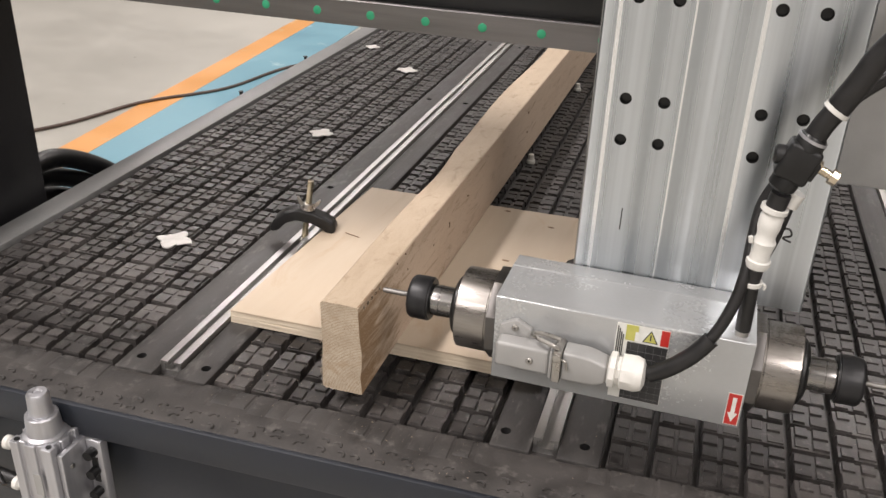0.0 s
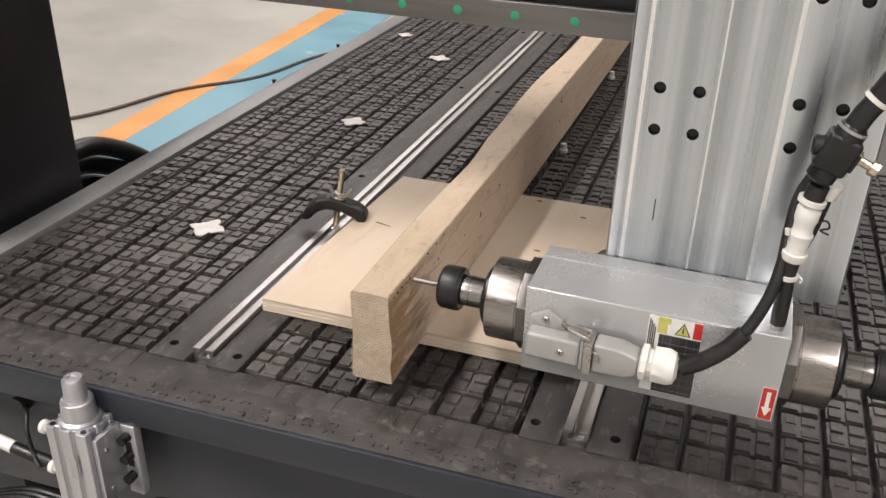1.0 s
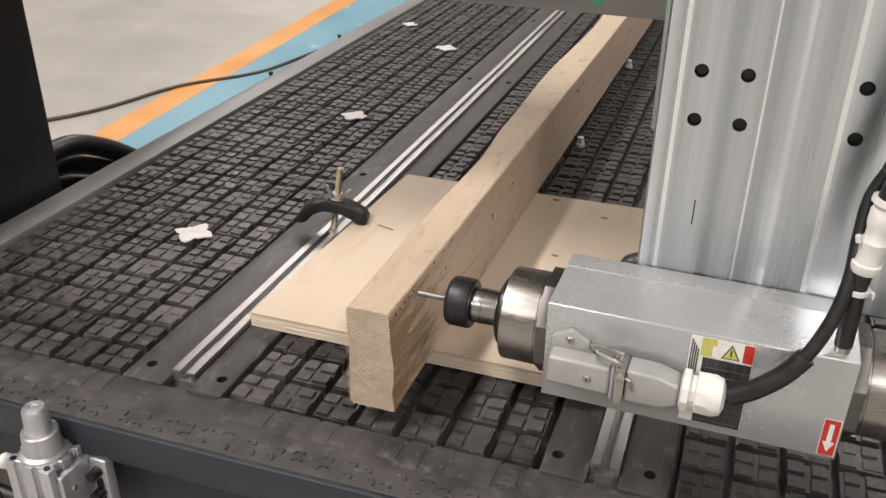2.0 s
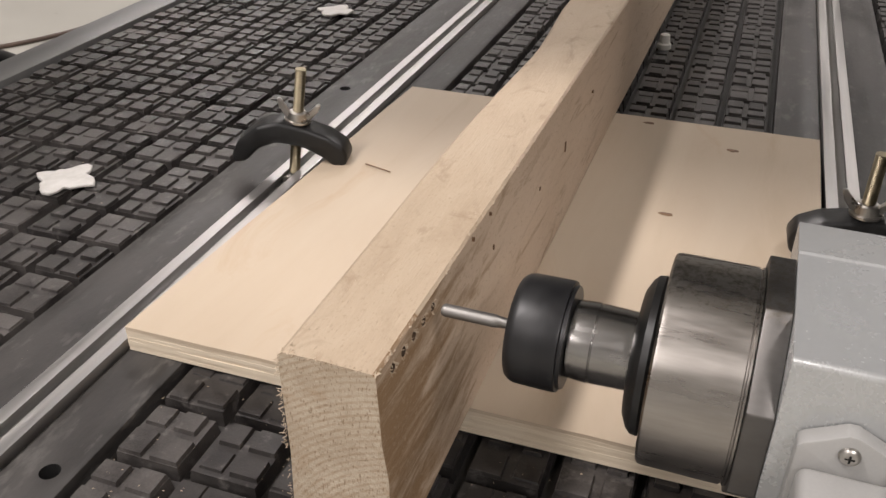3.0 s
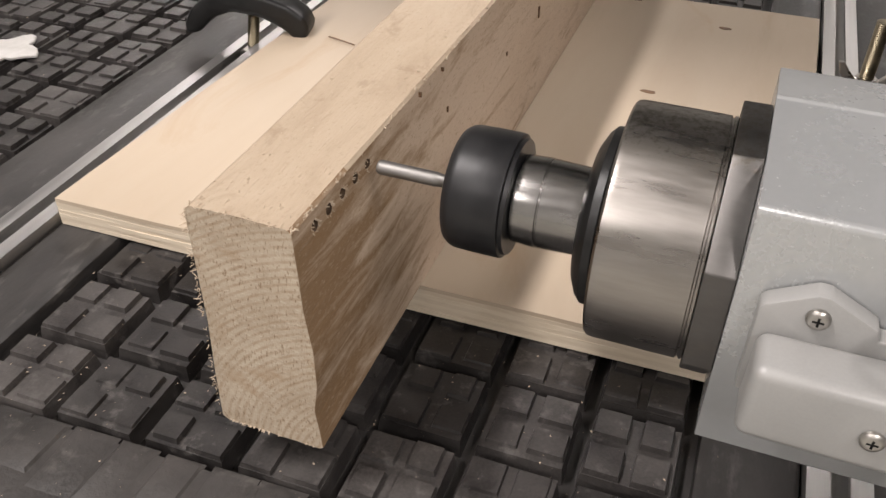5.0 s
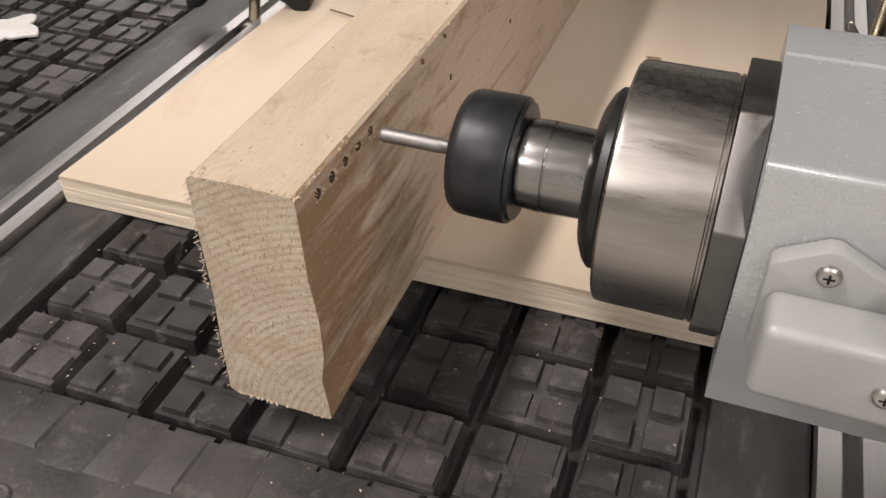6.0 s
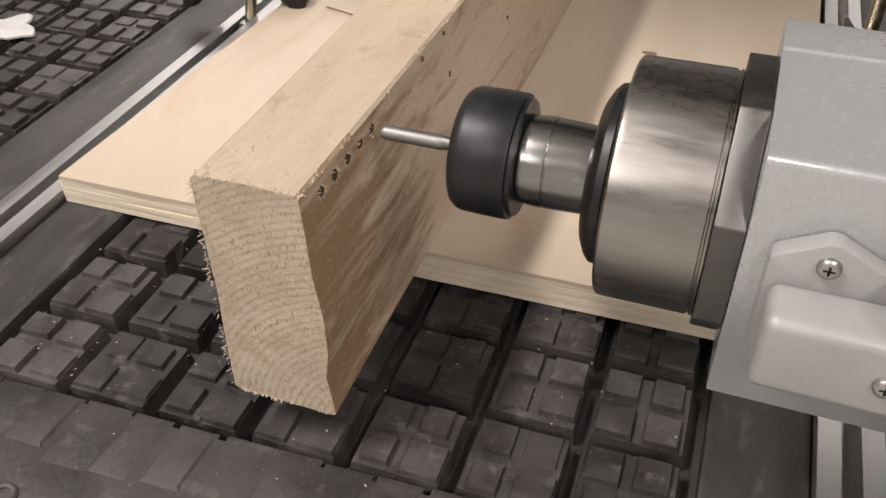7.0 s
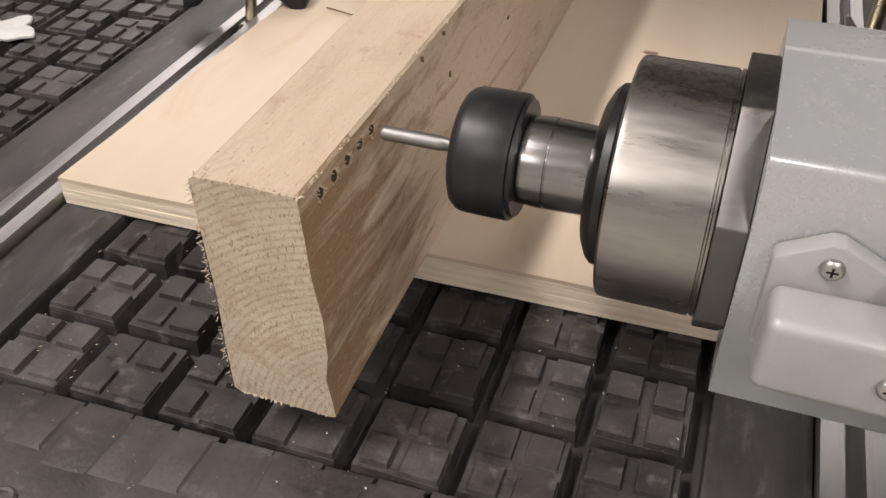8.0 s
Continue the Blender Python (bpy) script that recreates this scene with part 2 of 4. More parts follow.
def wood(name, pale, warm, dark, grain=(120, 4, 120), stain=None, stain_at=0.58, rough=0.62, bump=0.25, end_stain=0.0, stain_grain=(14, 5, 26), speck=0.0, stain_edge=0.16):
    """Long grain along y: streaks, broad tone changes, fine pores and stains."""
    m = bpy.data.materials.new(name)
    m.use_nodes = True
    nt = m.node_tree
    nd, ln = nt.nodes, nt.links
    bsdf = nd["Principled BSDF"]
    tc = nd.new("ShaderNodeTexCoord")

    def noise_tex(scale, s=1.0, d=5.0, r=0.55, dist=0.0):
        mp = nd.new("ShaderNodeMapping")
        mp.inputs["Scale"].default_value = scale
        n = nd.new("ShaderNodeTexNoise")
        n.inputs["Scale"].default_value, n.inputs["Detail"].default_value, n.inputs["Roughness"].default_value, n.inputs["Distortion"].default_value = s, d, r, dist
        ln.new(tc.outputs["Object"], mp.inputs["Vector"])
        ln.new(mp.outputs["Vector"], n.inputs["Vector"])
        return n.outputs["Fac"]

    streak = noise_tex(grain, 1.0, 6.0, 0.6, 0.6)
    broad = noise_tex((9, 2.0, 9), 1.0, 3.0)
    pores = noise_tex((900, 60, 900), 1.0, 3.0, 0.6)
    ramp = nd.new("ShaderNodeValToRGB")
    e = ramp.color_ramp.elements
    e[0].position, e[0].color = 0.28, (*dark, 1)
    e[1].position, e[1].color = 0.74, (*pale, 1)
    mid = ramp.color_ramp.elements.new(0.47)
    mid.color = (*warm, 1)
    add = nd.new("ShaderNodeMath")
    add.operation = "MULTIPLY_ADD"
    add.inputs[1].default_value = 0.5
    half = nd.new("ShaderNodeMath")
    half.operation = "MULTIPLY"
    half.inputs[1].default_value = 0.5
    ln.new(streak, half.inputs[0])
    ln.new(broad, add.inputs[0])
    ln.new(half.outputs[0], add.inputs[2])
    ln.new(add.outputs[0], ramp.inputs["Fac"])
    colour = ramp.outputs["Color"]
    if stain:
        sn = noise_tex(stain_grain, 1.0, 6.0, 0.62, 0.8)
        mr = nd.new("ShaderNodeMapRange")
        mr.inputs["From Min"].default_value, mr.inputs["From Max"].default_value = stain_at, stain_at + stain_edge
        mr.inputs["To Max"].default_value = 0.85
        if end_stain:
            sep = nd.new("ShaderNodeSeparateXYZ")
            ln.new(tc.outputs["Object"], sep.inputs["Vector"])
            ey = nd.new("ShaderNodeMapRange")
            ey.inputs["From Min"].default_value, ey.inputs["From Max"].default_value = 0.0, 0.16
            ey.inputs["To Min"].default_value, ey.inputs["To Max"].default_value = end_stain, 0.0
            ln.new(sep.outputs["Y"], ey.inputs["Value"])
            plus = nd.new("ShaderNodeMath")
            plus.operation = "ADD"
            ln.new(sn, plus.inputs[0])
            ln.new(ey.outputs["Result"], plus.inputs[1])
            sn = plus.outputs[0]
        ln.new(sn, mr.inputs["Value"])
        mx = nd.new("ShaderNodeMix")
        mx.data_type = "RGBA"
        mx.inputs["B"].default_value = (*stain, 1)
        ln.new(mr.outputs["Result"], mx.inputs["Factor"])
        ln.new(colour, mx.inputs["A"])
        colour = mx.outputs["Result"]
    if speck:
        sp_n = noise_tex((620, 260, 620), 1.0, 4.0, 0.7)
        for lo, hi, top, c in ((0.56, 0.70, speck, pale), (0.44, 0.32, speck, stain)):
            mr = nd.new("ShaderNodeMapRange")
            mr.inputs["From Min"].default_value, mr.inputs["From Max"].default_value, mr.inputs["To Max"].default_value = lo, hi, top
            ln.new(sp_n, mr.inputs["Value"])
            mx = nd.new("ShaderNodeMix")
            mx.data_type = "RGBA"
            mx.inputs["B"].default_value = (*c, 1)
            ln.new(mr.outputs["Result"], mx.inputs["Factor"])
            ln.new(colour, mx.inputs["A"])
            colour = mx.outputs["Result"]
    ln.new(colour, bsdf.inputs["Base Color"])
    bsdf.inputs["Roughness"].default_value = rough
    bsdf.inputs["Specular IOR Level"].default_value = 0.3
    hsum = nd.new("ShaderNodeMath")
    hsum.operation = "MULTIPLY_ADD"
    hsum.inputs[1].default_value = 0.6
    ln.new(pores, hsum.inputs[0])
    ln.new(streak, hsum.inputs[2])
    bp = nd.new("ShaderNodeBump")
    bp.inputs["Strength"].default_value, bp.inputs["Distance"].default_value = bump, 0.001
    ln.new(hsum.outputs[0], bp.inputs["Height"])
    ln.new(bp.outputs["Normal"], bsdf.inputs["Normal"])
    return m


M_TIMBER = wood("rough_sawn_pine", (0.55, 0.455, 0.345), (0.490, 0.392, 0.287), (0.405, 0.312, 0.220), grain=(70, 20, 70), stain=(0.300, 0.215, 0.140), stain_at=0.56, bump=0.8, speck=0.34, stain_grain=(45, 22, 45))
M_TIMBERSIDE = wood("stained_pine_side", (0.60, 0.485, 0.375), (0.57, 0.450, 0.338), (0.50, 0.382, 0.275), grain=(60, 12, 60), stain=(0.225, 0.130, 0.056), stain_at=0.55, end_stain=0.31, stain_edge=0.22, stain_grain=(60, 14, 90), bump=0.7, speck=0.45)
M_PLYTOP = wood("birch_ply_face", (0.520, 0.437, 0.336), (0.480, 0.393, 0.295), (0.415, 0.330, 0.235), grain=(30, 5, 30), stain=(0.419, 0.302, 0.195), stain_at=0.60, rough=0.55, bump=0.08)
M_PLYEDGE = wood("pale_edge_veneer", (0.70, 0.62, 0.50), (0.65, 0.565, 0.44), (0.55, 0.455, 0.33), grain=(60, 60, 300), bump=0.1, rough=0.8)
M_PLYDARK = wood("dark_edge_veneer", (0.66, 0.58, 0.46), (0.61, 0.52, 0.40), (0.50, 0.41, 0.295), grain=(60, 60, 300), bump=0.1, rough=0.8)


def end_grain(name):
    """Sawn end of the timber: fine growth rings about a pith low in the section, saw fuzz, pores and one smudge."""
    m = bpy.data.materials.new(name)
    m.use_nodes = True
    nt = m.node_tree
    nd, ln = nt.nodes, nt.links
    bsdf = nd["Principled BSDF"]
    tc = nd.new("ShaderNodeTexCoord")

    def noise_tex(scale, d, r=0.6, turn=0.0):
        mp = nd.new("ShaderNodeMapping")
        mp.inputs["Scale"].default_value = scale
        mp.inputs["Rotation"].default_value = (0, turn, 0)
        n = nd.new("ShaderNodeTexNoise")
        n.inputs["Scale"].default_value, n.inputs["Detail"].default_value, n.inputs["Roughness"].default_value = 1.0, d, r
        ln.new(tc.outputs["Object"], mp.inputs["Vector"])
        ln.new(mp.outputs["Vector"], n.inputs["Vector"])
        return n.outputs["Fac"]

    def remap(src, lo, hi, top):
        mr = nd.new("ShaderNodeMapRange")
        mr.inputs["From Min"].default_value, mr.inputs["From Max"].default_value, mr.inputs["To Max"].default_value = lo, hi, top
        ln.new(src, mr.inputs["Value"])
        return mr.outputs["Result"]

    def tint(base, fac, c):
        mx = nd.new("ShaderNodeMix")
        mx.data_type = "RGBA"
        mx.inputs["B"].default_value = (*c, 1)
        ln.new(fac, mx.inputs["Factor"])
        ln.new(base, mx.inputs["A"])
        return mx.outputs["Result"]

    mp = nd.new("ShaderNodeMapping")
    mp.inputs["Location"].default_value = (-0.030, 0, -0.010)
    ln.new(tc.outputs["Object"], mp.inputs["Vector"])
    wave = nd.new("ShaderNodeTexWave")
    wave.wave_type, wave.rings_direction = "RINGS", "Y"
    wave.inputs["Scale"].default_value = 92
    wave.inputs["Distortion"].default_value = 2.2
    wave.inputs["Detail"].default_value = 4
    wave.inputs["Detail Scale"].default_value = 0.5
    ln.new(mp.outputs["Vector"], wave.inputs["Vector"])
    fuzz = noise_tex((420, 420, 1100), 3.0, 0.6, 0.5)
    broad = noise_tex((30, 30, 30), 4.0)
    dash = noise_tex((1300, 1300, 420), 2.0, 0.5)
    ramp = nd.new("ShaderNodeValToRGB")
    e = ramp.color_ramp.elements
    e[0].position, e[0].color = 0.30, (0.345, 0.280, 0.205, 1)
    e[1].position, e[1].color = 0.68, (0.465, 0.395, 0.305, 1)
    ln.new(broad, ramp.inputs["Fac"])
    colour = ramp.outputs["Color"]
    ring = nd.new("ShaderNodeMath")
    ring.operation = "MULTIPLY"
    ln.new(remap(wave.outputs["Fac"], 0.45, 0.95, 0.62), ring.inputs[0])
    ln.new(remap(noise_tex((130, 130, 130), 4.0), 0.30, 0.62, 1.0), ring.inputs[1])
    colour = tint(colour, ring.outputs[0], (0.270, 0.190, 0.118))
    colour = tint(colour, remap(fuzz, 0.52, 0.74, 0.38), (0.60, 0.535, 0.440))
    colour = tint(colour, remap(dash, 0.58, 0.68, 0.75), (0.20, 0.135, 0.08))
    colour = tint(colour, remap(noise_tex((26, 26, 48), 5.0, 0.6, 0.6), 0.56, 0.68, 0.65), (0.31, 0.215, 0.13))
    ln.new(colour, bsdf.inputs["Base Color"])
    bsdf.inputs["Roughness"].default_value = 0.8
    bsdf.inputs["Specular IOR Level"].default_value = 0.2
    hs = nd.new("ShaderNodeMath")
    hs.operation = "ADD"
    ln.new(fuzz, hs.inputs[0])
    ln.new(dash, hs.inputs[1])
    bp = nd.new("ShaderNodeBump")
    bp.inputs["Strength"].default_value, bp.inputs["Distance"].default_value = 0.45, 0.0007
    ln.new(hs.outputs[0], bp.inputs["Height"])
    ln.new(bp.outputs["Normal"], bsdf.inputs["Normal"])
    return m


M_ENDGRAIN = end_grain("sawn_end_grain")


# ---- mesh helpers ----
def box(bm, x0, x1, y0, y1, z0, z1, bevel=0.0, seg=2):
    r = bmesh.ops.create_cube(bm, size=1.0)
    vs = r["verts"]
    for v in vs:
        v.co = Vector(((x0 + x1) / 2 + v.co.x * (x1 - x0), (y0 + y1) / 2 + v.co.y * (y1 - y0), (z0 + z1) / 2 + v.co.z * (z1 - z0)))
    if bevel:
        es = list({e for v in vs for e in v.link_edges})
        bmesh.ops.bevel(bm, geom=es, offset=bevel, segments=seg, profile=0.5, affect="EDGES")
    return bm


def lathe(bm, prof, axis="X", at=(0, 0, 0), seg=48, cap=True):
    """Turns (along, radius) pairs round an axis through at."""
    rings = []
    for a, r in prof:
        ring = []
        for i in range(seg):
            t = 2 * math.pi * i / seg
            c, s = r * math.cos(t), r * math.sin(t)
            p = {"X": (a, c, s), "Y": (s, a, c), "Z": (c, s, a)}[axis]
            ring.append(bm.verts.new((at[0] + p[0], at[1] + p[1], at[2] + p[2])))
        rings.append(ring)
    for q, w in zip(rings, rings[1:]):
        for i in range(seg):
            bm.faces.new((q[i], q[(i + 1) % seg], w[(i + 1) % seg], w[i]))
    if cap:
        bm.faces.new(list(reversed(rings[0])))
        bm.faces.new(rings[-1])
    return bm


def prism(bm, pts, axis, a0, a1, bevel=0.0, seg=2):
    """Extrudes a 2D outline along an axis; X: (y, z), Y: (x, z), Z: (x, y)."""
    def place(p, a):
        return {"X": (a, p[0], p[1]), "Y": (p[0], a, p[1]), "Z": (p[0], p[1], a)}[axis]
    lo = [bm.verts.new(place(p, a0)) for p in pts]
    hi = [bm.verts.new(place(p, a1)) for p in pts]
    n = len(pts)
    made = [bm.faces.new(lo), bm.faces.new(list(reversed(hi)))]
    for i in range(n):
        made.append(bm.faces.new((lo[i], hi[i], hi[(i + 1) % n], lo[(i + 1) % n])))
    bmesh.ops.recalc_face_normals(bm, faces=made)
    if bevel:
        es = list({e for f in made for e in f.edges})
        bmesh.ops.bevel(bm, geom=es, offset=bevel, segments=seg, profile=0.5, affect="EDGES")
    return bm


def smooth_path(pts, steps=8):
    out = []
    P = [Vector(p) for p in pts]
    P = [2 * P[0] - P[1]] + P + [2 * P[-1] - P[-2]]
    for i in range(1, len(P) - 2):
        a, b, c, d = P[i - 1:i + 3]
        for k in range(steps):
            t = k / steps
            out.append(0.5 * ((2 * b) + (c - a) * t + (2 * a - 5 * b + 4 * c - d) * t * t + (3 * b - a - 3 * c + d) * t ** 3))
    out.append(P[-2])
    return out


def tube(bm, pts, r, seg=12, steps=8):
    path = smooth_path(pts, steps)
    rings = []
    up = Vector((0.13, 0.31, 0.94)).normalized()
    for i, p in enumerate(path):
        d = (path[min(i + 1, len(path) - 1)] - path[max(i - 1, 0)]).normalized()
        u = (up - d * up.dot(d)).normalized()
        w = d.cross(u)
        up = u
        rad = r[min(i * len(r) // len(path), len(r) - 1)] if isinstance(r, (list, tuple)) else r
        rings.append([bm.verts.new(p + (u * math.cos(2 * math.pi * k / seg) + w * math.sin(2 * math.pi * k / seg)) * rad) for k in range(seg)])
    for q, s in zip(rings, rings[1:]):
        for k in range(seg):
            bm.faces.new((q[k], q[(k + 1) % seg], s[(k + 1) % seg], s[k]))
    bm.faces.new(list(reversed(rings[0])))
    bm.faces.new(rings[-1])
    return bm


def mesh_of(bm, name, material, smooth=True):
    bmesh.ops.recalc_face_normals(bm, faces=bm.faces[:])
    me = bpy.data.meshes.new(name)
    bm.to_mesh(me)
    bm.free()
    for mt in (material if isinstance(material, (list, tuple)) else [material]):
        me.materials.append(mt)
    if smooth:
        me.shade_smooth()
        me.set_sharp_from_angle(angle=radians(35))
    return me


def part(name, bm, material, parent, label="", smooth=True):
    ob = new(name, mesh_of(bm, name, material, smooth))
    ob.parent = parent
    if label:
        ob["label"] = label
    return ob


def thing(name, label, category, at=(0, 0, 0), turn=0.0, group="", kind=""):
    ob = new(name)
    ob.empty_display_size = 0.05
    ob.matrix_world = pose(*at, 0, 0, turn)
    return tagged(ob, label, category, group, kind)


def solid(name, bm, material, label, category, group="", kind="", at=(0, 0, 0), smooth=True):
    ob = new(name, mesh_of(bm, name, material, smooth))
    ob.matrix_world = pose(*at)
    return tagged(ob, label, category, group, kind)


def drill(ob, cutters, lining=None):
    """Takes bores out of a mesh; cutters is one bmesh of closed shapes."""
    me = bpy.data.meshes.new("bore")
    bmesh.ops.recalc_face_normals(cutters, faces=cutters.faces[:])
    cutters.to_mesh(me)
    cutters.free()
    me.materials.append(lining or M_HOLE)
    cut = new("bore", me)
    cut.matrix_world = ob.matrix_world if ob.parent is None else ob.parent.matrix_world @ ob.matrix_basis
    mod = ob.modifiers.new("bores", "BOOLEAN")
    mod.operation, mod.object, mod.solver, mod.material_mode = "DIFFERENCE", cut, "EXACT", "TRANSFER"
    bpy.context.view_layer.update()
    done = bpy.data.meshes.new_from_object(ob.evaluated_get(bpy.context.evaluated_depsgraph_get()))
    ob.modifiers.clear()
    ob.data = done
    bpy.data.objects.remove(cut)
    return ob


# ---- hall ----
bm = bmesh.new()
box(bm, -13, 13, -11, 16, FLOOR_Z - 0.2, FLOOR_Z)
solid("floor", bm, M_FLOOR, "pale grey painted concrete workshop floor", "floor", kind="structure")
for nm, b in (("wall_west", (-13.2, -13, -11, 16)), ("wall_east", (13, 13.2, -11, 16)), ("wall_south", (-13, 13, -11.2, -11)), ("wall_north", (-13, 13, 16, 16.2))):
    bm = bmesh.new()
    box(bm, *b, FLOOR_Z, CEIL_Z)
    solid(nm, bm, M_WALL, "plain pale painted workshop wall", "wall", kind="structure")
bm = bmesh.new()
box(bm, -13, 13, -11, 16, CEIL_Z, CEIL_Z + 0.2)
solid("ceiling", bm, M_CEIL, "plain light grey workshop ceiling", "ceiling", kind="structure")
# Unseen fixture bodies added above the lamps.
for i, (lx, ly, watts) in enumerate(LAMPS):
    fix = thing("unseen_ceiling_light", "unseen long white ceiling light fixture added under the ceiling", "ceiling light", (lx, ly, CEIL_Z), group="hall lights")
    bm = bmesh.new()
    box(bm, -0.3, 0.3, -1.15, 1.15, -0.12, 0.0, 0.01)
    part("fixture_body", bm, M_WHITEPL, fix)
# floor paint: an orange line with a blue walkway beside it
def floor_band(name, offs0, offs1, z, material, label):
    d = Vector((-0.081, 0.9967, 0))
    n = Vector((0.9967, 0.081, 0))
    base = Vector((-2.41, 2.07, 0))
    bm = bmesh.new()
    c = [base + n * offs0 - d * 9, base + n * offs1 - d * 9, base + n * offs1 + d * 9, base + n * offs0 + d * 9]
    prism(bm, [(p.x, p.y) for p in c], "Z", FLOOR_Z + 0.0005, FLOOR_Z + z)
    solid(name, bm, material, label, "floor marking", kind="structure")
floor_band("floor_line", 0.0, 0.155, 0.003, M_ORANGE, "orange painted line on the workshop floor")
floor_band("walkway", 0.157, 0.50, 0.003, M_BLUE, "light blue painted walkway band on the floor")
bm = bmesh.new()
tube(bm, [(-3.3, 1.6, FLOOR_Z + 0.010), (-2.671, 2.386, FLOOR_Z + 0.010), (-2.478, 2.952, FLOOR_Z + 0.010), (-2.215, 3.353, FLOOR_Z + 0.010), (-2.07, 3.964, FLOOR_Z + 0.010), (-1.6, 4.5, FLOOR_Z + 0.010)], 0.009)
solid("floor_cable", bm, M_CABLE, "thin dark brown cable lying loose across the floor", "cable")

# ---- machine bed ----
PX, PY = 0.0505, 0.0495         # block pitch
X_MID, X_LEFT, X_RIGHT = -0.1935, -0.682, 0.293
Y0, Y1 = -0.0065, 2.46
GROOVE = -0.0135
bed = thing("vacuum_table", "dusty dark grey moulded grid vacuum table of a router", "machine table", (0, 0, FLOOR_Z), 0.8)
Z = -FLOOR_Z                     # bed parts are laid out from the table top


def bed_box(name, b, material, bevel=0.0, label=""):
    bm = bmesh.new()
    box(bm, *b[:4], b[4] + Z, b[5] + Z, bevel)
    return part(name, bm, material, bed, label)


bed_box("base_board", (-0.742, 1.19, -0.088, 2.56, -0.045, GROOVE), M_BED)
# worn flat border in front of the fields, with shallow moulded lands and crescent marks
bm = bmesh.new()
box(bm, -0.742, 1.19, -0.092, -0.0120, GROOVE + Z - 0.004, -0.0040 + Z, 0.002)
rng = random.Random(5)
for i in range(68):
    x = X_LEFT + 0.004 + i * PX / 2
    if -0.33 < x < -0.23 or 0.16 < x < 0.26:
        continue
    w = rng.uniform(0.0165, 0.0205)
    y_in = -0.0135
    y_out = y_in - rng.uniform(0.024, 0.042)
    lean = rng.uniform(-0.002, 0.002)
    r = bmesh.ops.create_cube(bm, size=1.0)
    for v in r["verts"]:
        top = v.co.z > 0
        k = 0.5 if top else 0.62
        v.co = Vector((x + w / 2 + v.co.x * w * k * 2 + lean * v.co.y, (y_in + y_out) / 2 + v.co.y * (y_in - y_out) * k * 2, Z + (-0.0031 + rng.uniform(-0.0005, 0.0004) if top else -0.0046)))
part("border", bm, M_BORDER, bed, "scuffed flat front border of the table")
bm = bmesh.new()
for i in range(140):
    cx = -0.70 + (i // 2) * 0.0262 + rng.uniform(-0.007, 0.007)
    cy = -0.068 - 0.014 * (i % 2) + rng.uniform(-0.003, 0.003)
    a0 = rng.uniform(-0.5, 0.8)
    pts = [(cx + 0.0058 * math.cos(a0 + t * 0.65), cy + 0.0058 * math.sin(a0 + t * 0.65), Z - 0.0039) for t in range(5)]
    tube(bm, pts, 0.0016, 6, 2)
tagged(part("border_relief", bm, M_BORDER, bed, "row of small raised crescent marks"), kind="stuff")
bed_box("front_rail", (-0.742, 1.19, -0.0985, -0.0895, -0.050, -0.0047), M_FRAME, 0.003, "slate blue painted steel front edge")
bed_box("front_beam", (-0.74, 1.188, -0.062, 0.02, -0.24, -0.052), M_FRAME, 0.004, "slate blue painted steel beam")
bed_box("side_strip", (-0.742, -0.692, -0.015, 2.56, GROOVE, -0.0005), M_LIP, 0.002, "grey metal side strip")
bed_box("side_strip", (1.14, 1.19, -0.015, 2.56, GROOVE, -0.0005), M_LIP, 0.002, "grey metal side strip")
bed_box("side_beam", (-0.74, -0.64, 0.022, 2.55, -0.24, -0.046), M_FRAME, 0.004)
bed_box("side_beam", (1.09, 1.188, 0.022, 2.55, -0.24, -0.046), M_FRAME, 0.004)
bed_box("back_beam", (-0.63, 1.08, 2.47, 2.55, -0.24, -0.046), M_FRAME, 0.004)
for lx in (-0.69, 1.14):
    for ly in (0.08, 1.25, 2.45):
        bed_box("leg", (lx - 0.05, lx + 0.05, ly - 0.05, ly + 0.05, FLOOR_Z, -0.241), M_FRAME, 0.004)
bed_box("lower_rail", (-0.64, 1.09, 0.03, 0.13, -0.62, -0.52), M_FRAME, 0.004)
bed_box("side_stringer", (-0.74, -0.64, 0.131, 2.40, -0.62, -0.52), M_FRAME, 0.004)
for bx, by in ((-0.752, 1.10), (-0.752, 1.47)):
    bm = bmesh.new()
    lathe(bm, [(-0.006, 0.004), (0.002, 0.004), (0.0025, 0.006), (0.005, 0.006)], "Z", (bx, by, Z - 0.004), 10)
    part("clip", bm, M_BLACKPART, bed, "small black edge clip")

